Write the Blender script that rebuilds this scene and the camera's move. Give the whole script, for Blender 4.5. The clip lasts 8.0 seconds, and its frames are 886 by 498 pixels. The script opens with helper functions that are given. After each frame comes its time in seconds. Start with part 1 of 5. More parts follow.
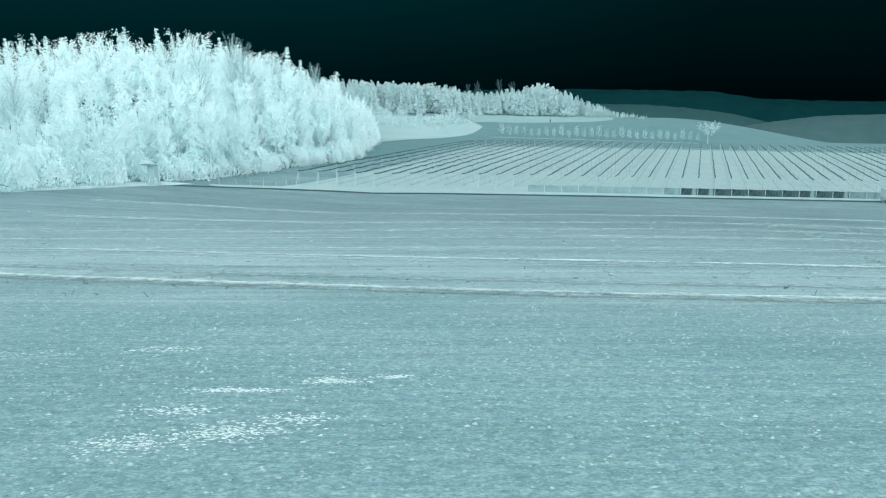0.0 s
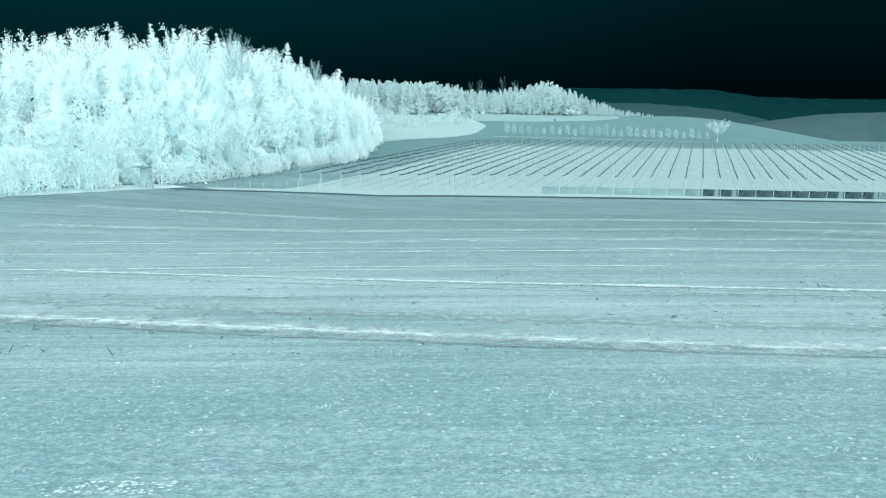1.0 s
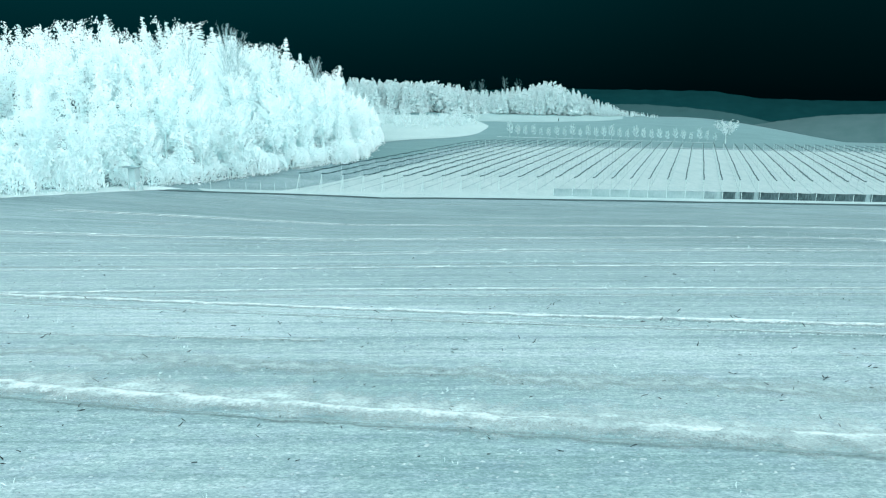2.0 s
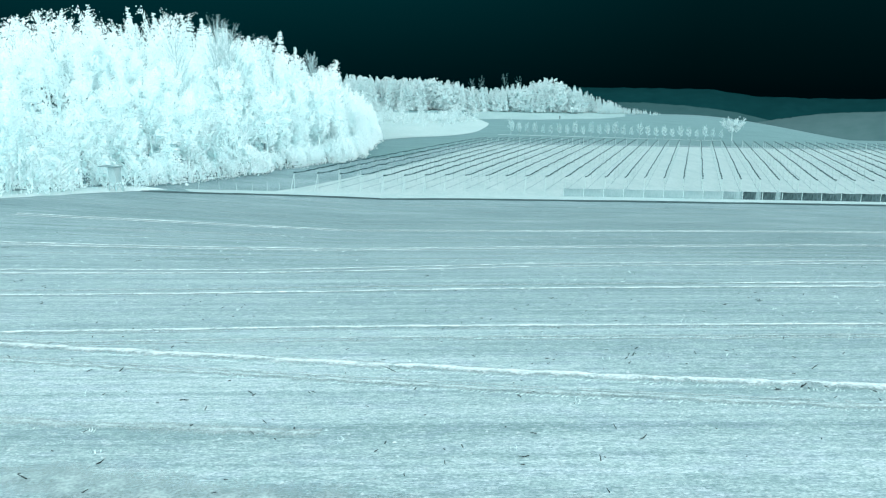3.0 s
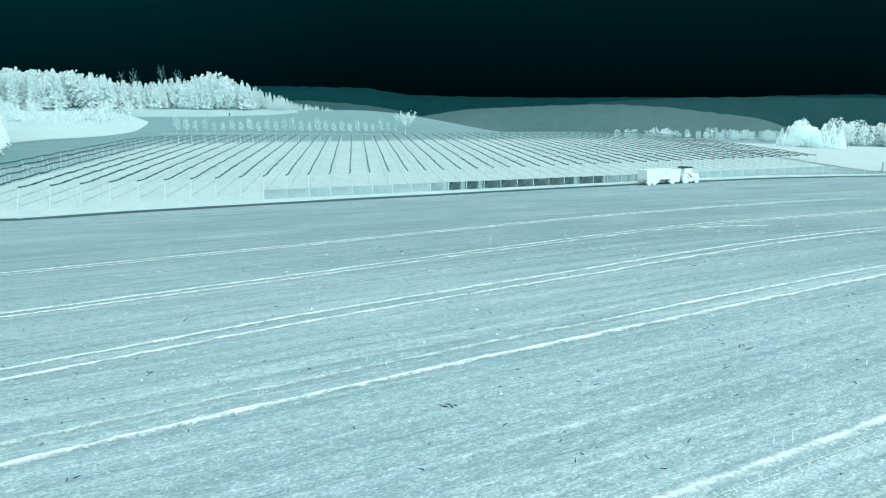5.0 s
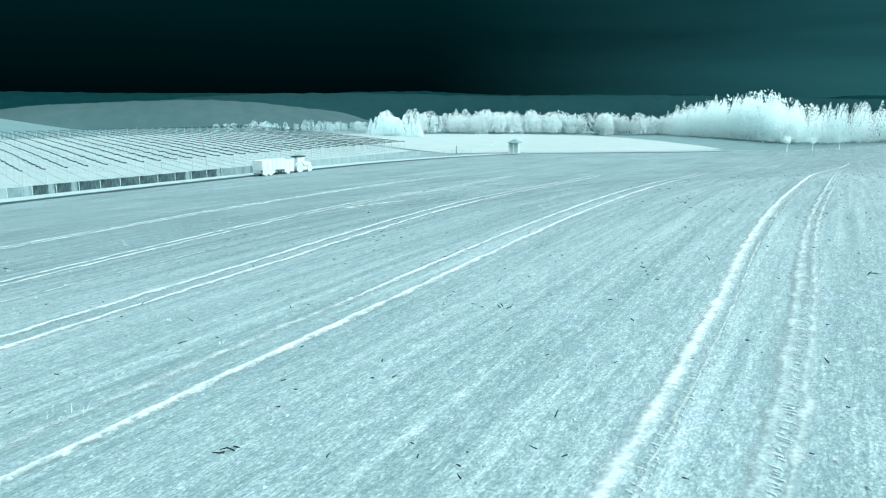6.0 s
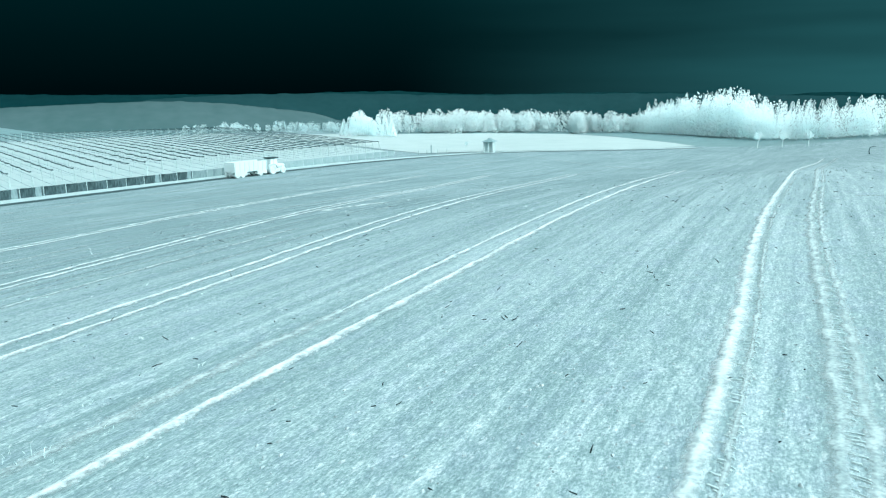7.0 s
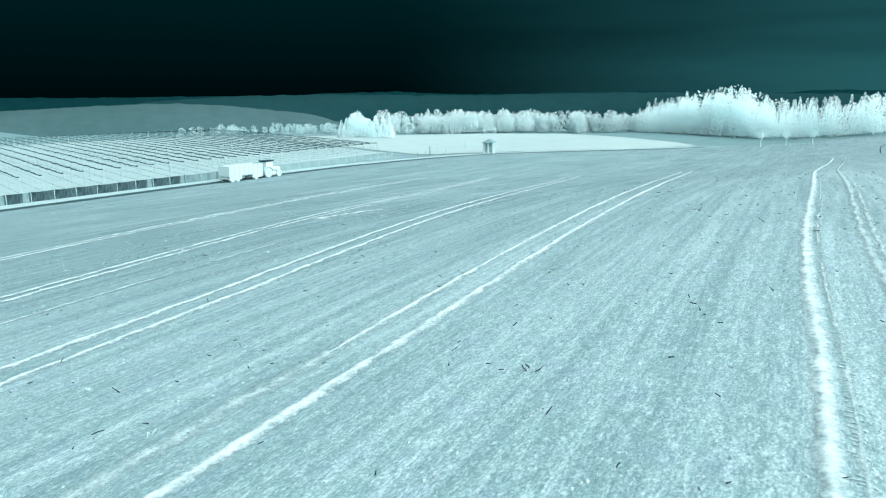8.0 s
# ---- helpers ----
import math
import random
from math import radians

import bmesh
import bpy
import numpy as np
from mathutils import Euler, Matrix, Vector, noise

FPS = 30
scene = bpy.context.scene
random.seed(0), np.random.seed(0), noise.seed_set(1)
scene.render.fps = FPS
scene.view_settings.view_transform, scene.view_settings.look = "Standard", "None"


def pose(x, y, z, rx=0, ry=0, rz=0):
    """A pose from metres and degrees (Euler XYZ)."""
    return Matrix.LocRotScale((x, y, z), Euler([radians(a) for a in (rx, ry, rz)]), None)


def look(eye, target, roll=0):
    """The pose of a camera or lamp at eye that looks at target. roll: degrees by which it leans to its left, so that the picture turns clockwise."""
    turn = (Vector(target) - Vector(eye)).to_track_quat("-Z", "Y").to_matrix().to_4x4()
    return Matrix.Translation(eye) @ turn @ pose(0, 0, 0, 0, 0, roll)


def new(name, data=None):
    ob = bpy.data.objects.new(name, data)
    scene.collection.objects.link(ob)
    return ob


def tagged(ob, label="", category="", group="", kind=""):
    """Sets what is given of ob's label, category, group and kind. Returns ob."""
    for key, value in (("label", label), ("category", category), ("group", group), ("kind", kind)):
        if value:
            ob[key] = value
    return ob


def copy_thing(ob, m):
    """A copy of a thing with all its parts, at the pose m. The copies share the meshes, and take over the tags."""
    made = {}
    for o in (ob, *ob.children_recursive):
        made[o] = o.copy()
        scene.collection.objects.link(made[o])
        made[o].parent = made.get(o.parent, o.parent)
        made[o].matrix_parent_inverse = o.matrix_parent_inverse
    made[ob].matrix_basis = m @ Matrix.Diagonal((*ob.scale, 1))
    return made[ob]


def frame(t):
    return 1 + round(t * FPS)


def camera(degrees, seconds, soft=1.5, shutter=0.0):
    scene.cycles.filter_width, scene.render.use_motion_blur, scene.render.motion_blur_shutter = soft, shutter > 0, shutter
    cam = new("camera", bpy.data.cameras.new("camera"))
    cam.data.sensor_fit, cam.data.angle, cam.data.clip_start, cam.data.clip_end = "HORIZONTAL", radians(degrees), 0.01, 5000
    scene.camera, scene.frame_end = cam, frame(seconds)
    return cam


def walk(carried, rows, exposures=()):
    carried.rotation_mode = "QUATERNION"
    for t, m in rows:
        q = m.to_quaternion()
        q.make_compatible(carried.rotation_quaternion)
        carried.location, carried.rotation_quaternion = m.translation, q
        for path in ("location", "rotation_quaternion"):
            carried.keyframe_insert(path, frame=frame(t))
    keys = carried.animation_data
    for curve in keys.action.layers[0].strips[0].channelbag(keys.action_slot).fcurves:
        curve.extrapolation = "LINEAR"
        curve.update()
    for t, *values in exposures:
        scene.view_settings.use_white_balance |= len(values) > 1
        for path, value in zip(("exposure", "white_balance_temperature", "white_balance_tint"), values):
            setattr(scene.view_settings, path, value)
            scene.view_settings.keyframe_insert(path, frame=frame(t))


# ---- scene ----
cam = camera(65.1, 8.0, soft=1.2)
PATH = [
    (0, (-0.527, 2.362, 4.024), (-0.506, 4.313, 3.586), 0.1),
    (0.5, (-1.522, 5.858, 3.668), (-1.501, 7.809, 3.229), -0.0),
    (1, (-2.563, 9.708, 3.515), (-2.54, 11.659, 3.076), -0.1),
    (1.5, (-3.4, 13.452, 3.093), (-3.374, 15.403, 2.654), -0.0),
    (2.8, (-4.845, 22.846, 2.186), (-4.815, 24.799, 1.755), 0.0),
    (3, (-5.1, 24.582, 1.976), (-5.064, 26.532, 1.536), 0.0),
    (3.5, (-5.508, 28.801, 1.161), (-5.473, 30.752, 0.721), -0.0),
    (4, (-5.946, 33.484, 0.309), (-5.909, 35.435, -0.13), 0.1),
    (4.5, (-6.226, 37.436, 0.202), (-6.111, 39.383, -0.241), 0.2),
    (4.7, (-6.326, 39.008, 0.155), (-5.902, 40.912, -0.284), -0.1),
    (4.9, (-6.455, 40.48, 0.031), (-5.719, 42.287, -0.409), 0.1),
    (5, (-6.568, 41.211, -0.019), (-5.653, 42.934, -0.461), 0.1),
    (5.2, (-6.609, 42.578, -0.347), (-5.421, 44.125, -0.79), 0.1),
    (6.3, (-6.644, 46.551, -1.448), (-4.911, 47.445, -1.895), 0.4),
    (6.5, (-6.489, 46.7, -1.451), (-4.759, 47.599, -1.898), 0.1),
    (7, (-5.708, 47.249, -1.462), (-3.977, 48.146, -1.909), 0.1),
    (7.5, (-4.509, 47.951, -1.507), (-2.778, 48.847, -1.954), -0.1),
    (8, (-3.004, 48.818, -1.478), (-1.272, 49.713, -1.924), -0.3),
]
walk(cam, [(t, look(eye, target, roll)) for t, eye, target, roll in PATH], [(0, 0.82), (0.5, 0.92), (1.5, 1.12), (3, 1.18), (4, 1.2), (5, 1.3), (6.5, 1.42), (8, 1.34)])

# ---- light: pale broad daylight from behind the camera, under a near-black teal sky ----
SUN_FROM = Vector((0.05, -0.75, 0.42))
world = bpy.data.worlds.new("world")
scene.world = world
world.use_nodes = True
wn, wl = world.node_tree.nodes, world.node_tree.links
wcoord, wsep = wn.new("ShaderNodeTexCoord"), wn.new("ShaderNodeSeparateXYZ")
wl.new(wcoord.outputs["Generated"], wsep.inputs[0])
wramp = wn.new("ShaderNodeValToRGB")
wl.new(wsep.outputs["Z"], wramp.inputs[0])
els = wramp.color_ramp.elements
els[0].position, els[0].color = 0.0, (0.0, 0.006, 0.008, 1)
els[1].position, els[1].color = 0.22, (0.0005, 0.036, 0.043, 1)
e = els.new(0.06)
e.color = (0.0, 0.013, 0.016, 1)
# the sky lightens towards the east
wdot = wn.new("ShaderNodeVectorMath")
wdot.operation = "DOT_PRODUCT"
wdot.inputs[1].default_value = (0.90, -0.42, 0.10)
wl.new(wcoord.outputs["Generated"], wdot.inputs[0])
wmap = wn.new("ShaderNodeMapRange")
wmap.interpolation_type = "SMOOTHSTEP"
wmap.inputs[1].default_value, wmap.inputs[2].default_value = 0.54, 1.08
wl.new(wdot.outputs["Value"], wmap.inputs[0])
wnoise = wn.new("ShaderNodeTexNoise")
wnoise.inputs["Scale"].default_value, wnoise.inputs["Detail"].default_value = 1.4, 3
wstretch = wn.new("ShaderNodeMapping")
wstretch.inputs["Scale"].default_value = (1, 1, 9)
wl.new(wcoord.outputs["Generated"], wstretch.inputs[0])
wl.new(wstretch.outputs[0], wnoise.inputs["Vector"])
wmul = wn.new("ShaderNodeMath")
wmul.operation = "MULTIPLY"
wl.new(wmap.outputs[0], wmul.inputs[0])
wl.new(wnoise.outputs["Fac"], wmul.inputs[1])
wwest, wlift, wgain, wscale = wn.new("ShaderNodeVectorMath"), wn.new("ShaderNodeMapRange"), wn.new("ShaderNodeMath"), wn.new("ShaderNodeVectorMath")
wwest.operation = "DOT_PRODUCT"
wwest.inputs[1].default_value = (-0.64, 0.77, 0.1)
wl.new(wcoord.outputs["Generated"], wwest.inputs[0])
wlift.inputs[1].default_value, wlift.inputs[2].default_value = 0.5, 1.0
wl.new(wwest.outputs["Value"], wlift.inputs[0])
wgain.operation = "MULTIPLY_ADD"
wgain.inputs[1].default_value, wgain.inputs[2].default_value = 1.3, 0.9
wl.new(wlift.outputs[0], wgain.inputs[0])
wscale.operation = "SCALE"
wl.new(wramp.outputs[0], wscale.inputs[0])
wl.new(wgain.outputs[0], wscale.inputs["Scale"])
wmix = wn.new("ShaderNodeMix")
wmix.data_type = "RGBA"
wl.new(wmul.outputs[0], wmix.inputs["Factor"])
wl.new(wscale.outputs[0], wmix.inputs["A"])
wmix.inputs["B"].default_value = (0.055, 0.31, 0.35, 1)
wl.new(wmix.outputs["Result"], wn["Background"].inputs[0])
wn["Background"].inputs[1].default_value = 0.24

sun = new("sun", bpy.data.lights.new("sun", "SUN"))
sun.data.energy, sun.data.angle, sun.data.color = 4.6, radians(140), (0.975, 0.985, 1.0)
sun.matrix_world = look(SUN_FROM * 100, (0, 0, 0))

# ---- materials ----


def mat(name, dark, light, scale=3.0, fine=30.0, stretch=(1, 1, 1), rough=0.9, bump=0.3, dist=0.05, lo=0.35, hi=0.68, metal=0.0, island=0.0, thin=0.0, holes=0.0, gloss=0.15, fray=0.45, feather=0.125):
    """A surface that wavers between two colours at two scales, with fine relief."""
    m = bpy.data.materials.new(name)
    m.use_nodes = True
    n, l = m.node_tree.nodes, m.node_tree.links
    b = n["Principled BSDF"]
    co, mp = n.new("ShaderNodeTexCoord"), n.new("ShaderNodeMapping")
    mp.inputs["Scale"].default_value = stretch
    l.new(co.outputs["Object"], mp.inputs[0])
    big, small, add = n.new("ShaderNodeTexNoise"), n.new("ShaderNodeTexNoise"), n.new("ShaderNodeMath")
    big.inputs["Scale"].default_value, big.inputs["Detail"].default_value = scale, 5
    small.inputs["Scale"].default_value, small.inputs["Detail"].default_value = fine, 4
    l.new(mp.outputs[0], big.inputs["Vector"])
    l.new(mp.outputs[0], small.inputs["Vector"])
    add.operation = "MULTIPLY_ADD"
    add.inputs[1].default_value = 0.5
    half = n.new("ShaderNodeMath")
    half.operation = "MULTIPLY"
    half.inputs[1].default_value = 0.5
    l.new(small.outputs["Fac"], half.inputs[0])
    l.new(big.outputs["Fac"], add.inputs[0])
    l.new(half.outputs[0], add.inputs[2])
    fac = add.outputs[0]
    if island:
        info, geo, sm_ = n.new("ShaderNodeObjectInfo"), n.new("ShaderNodeNewGeometry"), n.new("ShaderNodeMath")
        sm_.operation = "ADD"
        l.new(info.outputs["Random"], sm_.inputs[0])
        l.new(geo.outputs["Random Per Island"], sm_.inputs[1])
        sc = n.new("ShaderNodeMath")
        sc.operation = "MULTIPLY_ADD"
        sc.inputs[1].default_value, sc.inputs[2].default_value = island, -island
        l.new(sm_.outputs[0], sc.inputs[0])
        ad = n.new("ShaderNodeMath")
        ad.operation = "ADD"
        l.new(fac, ad.inputs[0])
        l.new(sc.outputs[0], ad.inputs[1])
        fac = ad.outputs[0]
    ramp = n.new("ShaderNodeValToRGB")
    ramp.color_ramp.elements[0].position, ramp.color_ramp.elements[0].color = lo, (*dark, 1)
    ramp.color_ramp.elements[1].position, ramp.color_ramp.elements[1].color = hi, (*light, 1)
    l.new(fac, ramp.inputs[0])
    l.new(ramp.outputs[0], b.inputs["Base Color"])
    b.inputs["Roughness"].default_value, b.inputs["Metallic"].default_value = rough, metal
    b.inputs["Specular IOR Level"].default_value = gloss
    out = n["Material Output"]
    if thin:
        tr, mx = n.new("ShaderNodeBsdfTranslucent"), n.new("ShaderNodeMixShader")
        l.new(ramp.outputs[0], tr.inputs["Color"])
        mx.inputs[0].default_value = thin
        l.new(b.outputs[0], mx.inputs[1])
        l.new(tr.outputs[0], mx.inputs[2])
        l.new(mx.outputs[0], out.inputs["Surface"])
    if holes:
        tp, mx, cut = n.new("ShaderNodeBsdfTransparent"), n.new("ShaderNodeMixShader"), n.new("ShaderNodeMapRange")
        cut.inputs[1].default_value, cut.inputs[2].default_value, cut.inputs[4].default_value = holes - 0.8 * feather, holes + feather, 0.95
        uv, one, two, tri = n.new("ShaderNodeSeparateXYZ"), n.new("ShaderNodeMath"), n.new("ShaderNodeMath"), n.new("ShaderNodeMath")
        l.new(co.outputs["UV"], uv.inputs[0])
        one.operation, one.inputs[1].default_value = "SUBTRACT", 0.5
        l.new(uv.outputs["X"], one.inputs[0])
        two.operation = "ABSOLUTE"
        l.new(one.outputs[0], two.inputs[0])
        tri.operation, tri.inputs[1].default_value = "MULTIPLY_ADD", -0.95
        l.new(two.outputs[0], tri.inputs[0])
        edge_ = n.new("ShaderNodeMath")
        edge_.operation = "MULTIPLY_ADD"
        edge_.inputs[1].default_value, edge_.inputs[2].default_value = fray, 0.5 - 0.5 * fray
        l.new(add.outputs[0], edge_.inputs[0])
        l.new(edge_.outputs[0], tri.inputs[2])
        l.new(tri.outputs[0], cut.inputs[0])
        l.new(cut.outputs[0], mx.inputs[0])
        l.new(tp.outputs[0], mx.inputs[1])
        l.new(b.outputs[0], mx.inputs[2])
        l.new(mx.outputs[0], out.inputs["Surface"])
    if bump:
        bp = n.new("ShaderNodeBump")
        bp.inputs["Strength"].default_value, bp.inputs["Distance"].default_value = bump, dist
        l.new(small.outputs["Fac"], bp.inputs["Height"])
        l.new(bp.outputs[0], b.inputs["Normal"])
    return m




def soil():
    """Worked soil: drill streaks, clods and pale flecks over broad stains."""
    m = bpy.data.materials.new("bare_field_soil")
    m.use_nodes = True
    n, l = m.node_tree.nodes, m.node_tree.links
    b = n["Principled BSDF"]
    co = n.new("ShaderNodeTexCoord")
    total = None
    grains = ((0.06, 2, (1, 1.6, 1), 0.10), (0.5, 3, (0.04, 1.7, 1), 0.12), (3.0, 3, (0.02, 1.1, 1), 0.12), (1.7, 4, (0.14, 2.4, 1), 0.10), (5.6, 4, (0.75, 1.15, 1), 0.2), (22.0, 3, (0.7, 1, 1), 0.26), (1.0, 4, (2.4, 13, 1), 0.16), (1.0, 3, (9, 24, 1), 0.16))
    fields = []
    for sc, det, st, w in grains:
        mp, nz = n.new("ShaderNodeMapping"), n.new("ShaderNodeTexNoise")
        mp.inputs["Scale"].default_value = st
        nz.inputs["Scale"].default_value, nz.inputs["Detail"].default_value, nz.inputs["Roughness"].default_value = sc, det, 0.62
        l.new(co.outputs["Object"], mp.inputs[0])
        l.new(mp.outputs[0], nz.inputs["Vector"])
        fields.append(nz)
        ma = n.new("ShaderNodeMath")
        ma.operation = "MULTIPLY_ADD"
        ma.inputs[1].default_value = w
        l.new(nz.outputs["Fac"], ma.inputs[0])
        if total is not None:
            l.new(total, ma.inputs[2])
        else:
            ma.inputs[2].default_value = 0.0
        total = ma.outputs[0]
    # the unworked ground before the ridge is cloddy, with no drill streaks
    clod_sum = None
    for sc, w in ((5.5, 0.3), (17.0, 0.3)):
        nz, ma, mp = n.new("ShaderNodeTexNoise"), n.new("ShaderNodeMath"), n.new("ShaderNodeMapping")
        mp.inputs["Scale"].default_value = (0.85, 1.2, 1)
        nz.inputs["Scale"].default_value, nz.inputs["Detail"].default_value = sc, 4
        l.new(co.outputs["Object"], mp.inputs[0])
        l.new(mp.outputs[0], nz.inputs["Vector"])
        ma.operation, ma.inputs[1].default_value, ma.inputs[2].default_value = "MULTIPLY_ADD", w, 0.298
        l.new(nz.outputs["Fac"], ma.inputs[0])
        if clod_sum is not None:
            l.new(clod_sum, ma.inputs[2])
        clod_sum = ma.outputs[0]
    where_y, unworked, both = n.new("ShaderNodeSeparateXYZ"), n.new("ShaderNodeMapRange"), n.new("ShaderNodeMix")
    l.new(co.outputs["Object"], where_y.inputs[0])
    unworked.inputs[1].default_value, unworked.inputs[2].default_value, unworked.inputs[3].default_value, unworked.inputs[4].default_value = 24.0, 31.0, 0.5, 0.0
    l.new(where_y.outputs["Y"], unworked.inputs[0])
    l.new(unworked.outputs[0], both.inputs["Factor"])
    l.new(total, both.inputs["A"])
    l.new(clod_sum, both.inputs["B"])
    total = both.outputs["Result"]
    ramp = n.new("ShaderNodeValToRGB")
    el = ramp.color_ramp.elements
    el[0].position, el[0].color = 0.512, (0.115, 0.22, 0.234, 1)
    el[1].position, el[1].color = 0.703, (0.426, 0.608, 0.638, 1)
    k1, k2 = el.new(0.584), el.new(0.637)
    k1.color, k2.color = (0.178, 0.312, 0.33, 1), (0.268, 0.43, 0.452, 1)
    l.new(total, ramp.inputs[0])
    fl_, cut, mx = n.new("ShaderNodeTexNoise"), n.new("ShaderNodeMapRange"), n.new("ShaderNodeMix")
    fl_.inputs["Scale"].default_value, fl_.inputs["Detail"].default_value, fl_.inputs["Roughness"].default_value = 3.6, 8, 0.7
    stretch_ = n.new("ShaderNodeMapping")
    stretch_.inputs["Scale"].default_value = (0.7, 1.3, 1)
    l.new(co.outputs["Object"], stretch_.inputs[0])
    l.new(stretch_.outputs[0], fl_.inputs["Vector"])
    cut.inputs[1].default_value, cut.inputs[2].default_value, cut.inputs[4].default_value = 0.59, 0.65, 0.5
    l.new(fl_.outputs["Fac"], cut.inputs[0])
    mx.data_type = "RGBA"
    l.new(cut.outputs[0], mx.inputs["Factor"])
    l.new(ramp.outputs[0], mx.inputs["A"])
    mx.inputs["B"].default_value = (0.45, 0.625, 0.655, 1)
    # cooler and warmer patches
    hue_, cool, mx_hue = n.new("ShaderNodeTexNoise"), n.new("ShaderNodeMapRange"), n.new("ShaderNodeMix")
    hue_.inputs["Scale"].default_value, hue_.inputs["Detail"].default_value = 1.3, 4
    l.new(stretch_.outputs[0], hue_.inputs["Vector"])
    cool.inputs[1].default_value, cool.inputs[2].default_value, cool.inputs[4].default_value = 0.46, 0.66, 0.8
    l.new(hue_.outputs["Fac"], cool.inputs[0])
    mx_hue.data_type, mx_hue.blend_type = "RGBA", "MULTIPLY"
    l.new(cool.outputs[0], mx_hue.inputs["Factor"])
    l.new(mx.outputs["Result"], mx_hue.inputs["A"])
    mx_hue.inputs["B"].default_value = (1.0, 0.97, 1.03, 1)
    # fine dark cracks between the clods, here and there
    crack, cmap, thin_, cmask, where = n.new("ShaderNodeTexVoronoi"), n.new("ShaderNodeMapping"), n.new("ShaderNodeMapRange"), n.new("ShaderNodeMapRange"), n.new("ShaderNodeMath")
    crack.feature = "DISTANCE_TO_EDGE"
    crack.inputs["Scale"].default_value = 8.0
    cmap.inputs["Scale"].default_value = (0.6, 1.15, 0.01)
    l.new(co.outputs["Object"], cmap.inputs[0])
    bend_, shove = n.new("ShaderNodeTexNoise"), n.new("ShaderNodeVectorMath")
    bend_.inputs["Scale"].default_value, bend_.inputs["Detail"].default_value = 9.0, 3
    l.new(co.outputs["Object"], bend_.inputs["Vector"])
    shove.operation = "MULTIPLY_ADD"
    shove.inputs[1].default_value = (0.22, 0.22, 0)
    l.new(bend_.outputs["Color"], shove.inputs[0])
    l.new(cmap.outputs[0], shove.inputs[2])
    l.new(shove.outputs[0], crack.inputs["Vector"])
    thin_.inputs[1].default_value, thin_.inputs[2].default_value, thin_.inputs[3].default_value, thin_.inputs[4].default_value = 0.0, 0.11, 1.0, 0.0
    l.new(crack.outputs["Distance"], thin_.inputs[0])
    cmask.inputs[1].default_value, cmask.inputs[2].default_value = 0.48, 0.6
    l.new(fields[4].outputs["Fac"], cmask.inputs[0])
    where.operation = "MULTIPLY"
    l.new(thin_.outputs[0], where.inputs[0])
    l.new(cmask.outputs[0], where.inputs[1])
    split_ = n.new("ShaderNodeMix")
    split_.data_type, split_.blend_type = "RGBA", "MULTIPLY"
    l.new(where.outputs[0], split_.inputs["Factor"])
    l.new(mx_hue.outputs["Result"], split_.inputs["A"])
    split_.inputs["B"].default_value = (0.58, 0.64, 0.65, 1)
    # the soil colour darkens with distance into the valley and towards the east
    place, warp, valley_, darken = n.new("ShaderNodeSeparateXYZ"), n.new("ShaderNodeMath"), n.new("ShaderNodeMapRange"), n.new("ShaderNodeMix")
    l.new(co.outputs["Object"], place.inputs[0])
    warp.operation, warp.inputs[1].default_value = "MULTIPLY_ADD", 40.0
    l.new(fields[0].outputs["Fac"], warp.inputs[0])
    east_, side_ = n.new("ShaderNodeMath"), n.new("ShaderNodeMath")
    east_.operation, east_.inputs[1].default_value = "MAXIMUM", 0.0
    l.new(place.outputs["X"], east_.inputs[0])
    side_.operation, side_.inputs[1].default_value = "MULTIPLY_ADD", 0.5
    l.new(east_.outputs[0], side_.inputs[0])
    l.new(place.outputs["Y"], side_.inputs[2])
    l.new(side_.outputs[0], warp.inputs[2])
    valley_.inputs[1].default_value, valley_.inputs[2].default_value = 66.0, 112.0
    l.new(warp.outputs[0], valley_.inputs[0])
    darken.data_type, darken.blend_type = "RGBA", "MULTIPLY"
    l.new(valley_.outputs[0], darken.inputs["Factor"])
    l.new(split_.outputs["Result"], darken.inputs["A"])
    darken.inputs["B"].default_value = (0.63, 0.68, 0.69, 1)
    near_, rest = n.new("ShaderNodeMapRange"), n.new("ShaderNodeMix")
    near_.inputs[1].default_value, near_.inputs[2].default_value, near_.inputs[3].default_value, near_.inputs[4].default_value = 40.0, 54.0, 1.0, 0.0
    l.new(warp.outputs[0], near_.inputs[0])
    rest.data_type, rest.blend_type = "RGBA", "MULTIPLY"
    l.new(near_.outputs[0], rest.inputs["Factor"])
    l.new(darken.outputs["Result"], rest.inputs["A"])
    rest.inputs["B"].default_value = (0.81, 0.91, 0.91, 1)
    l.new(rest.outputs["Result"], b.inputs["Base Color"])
    b.inputs["Roughness"].default_value = 0.95
    b.inputs["Specular IOR Level"].default_value = 0.1
    bp = n.new("ShaderNodeBump")
    bp.inputs["Strength"].default_value, bp.inputs["Distance"].default_value = 0.36, 0.12
    l.new(total, bp.inputs["Height"])
    l.new(bp.outputs[0], b.inputs["Normal"])
    return m


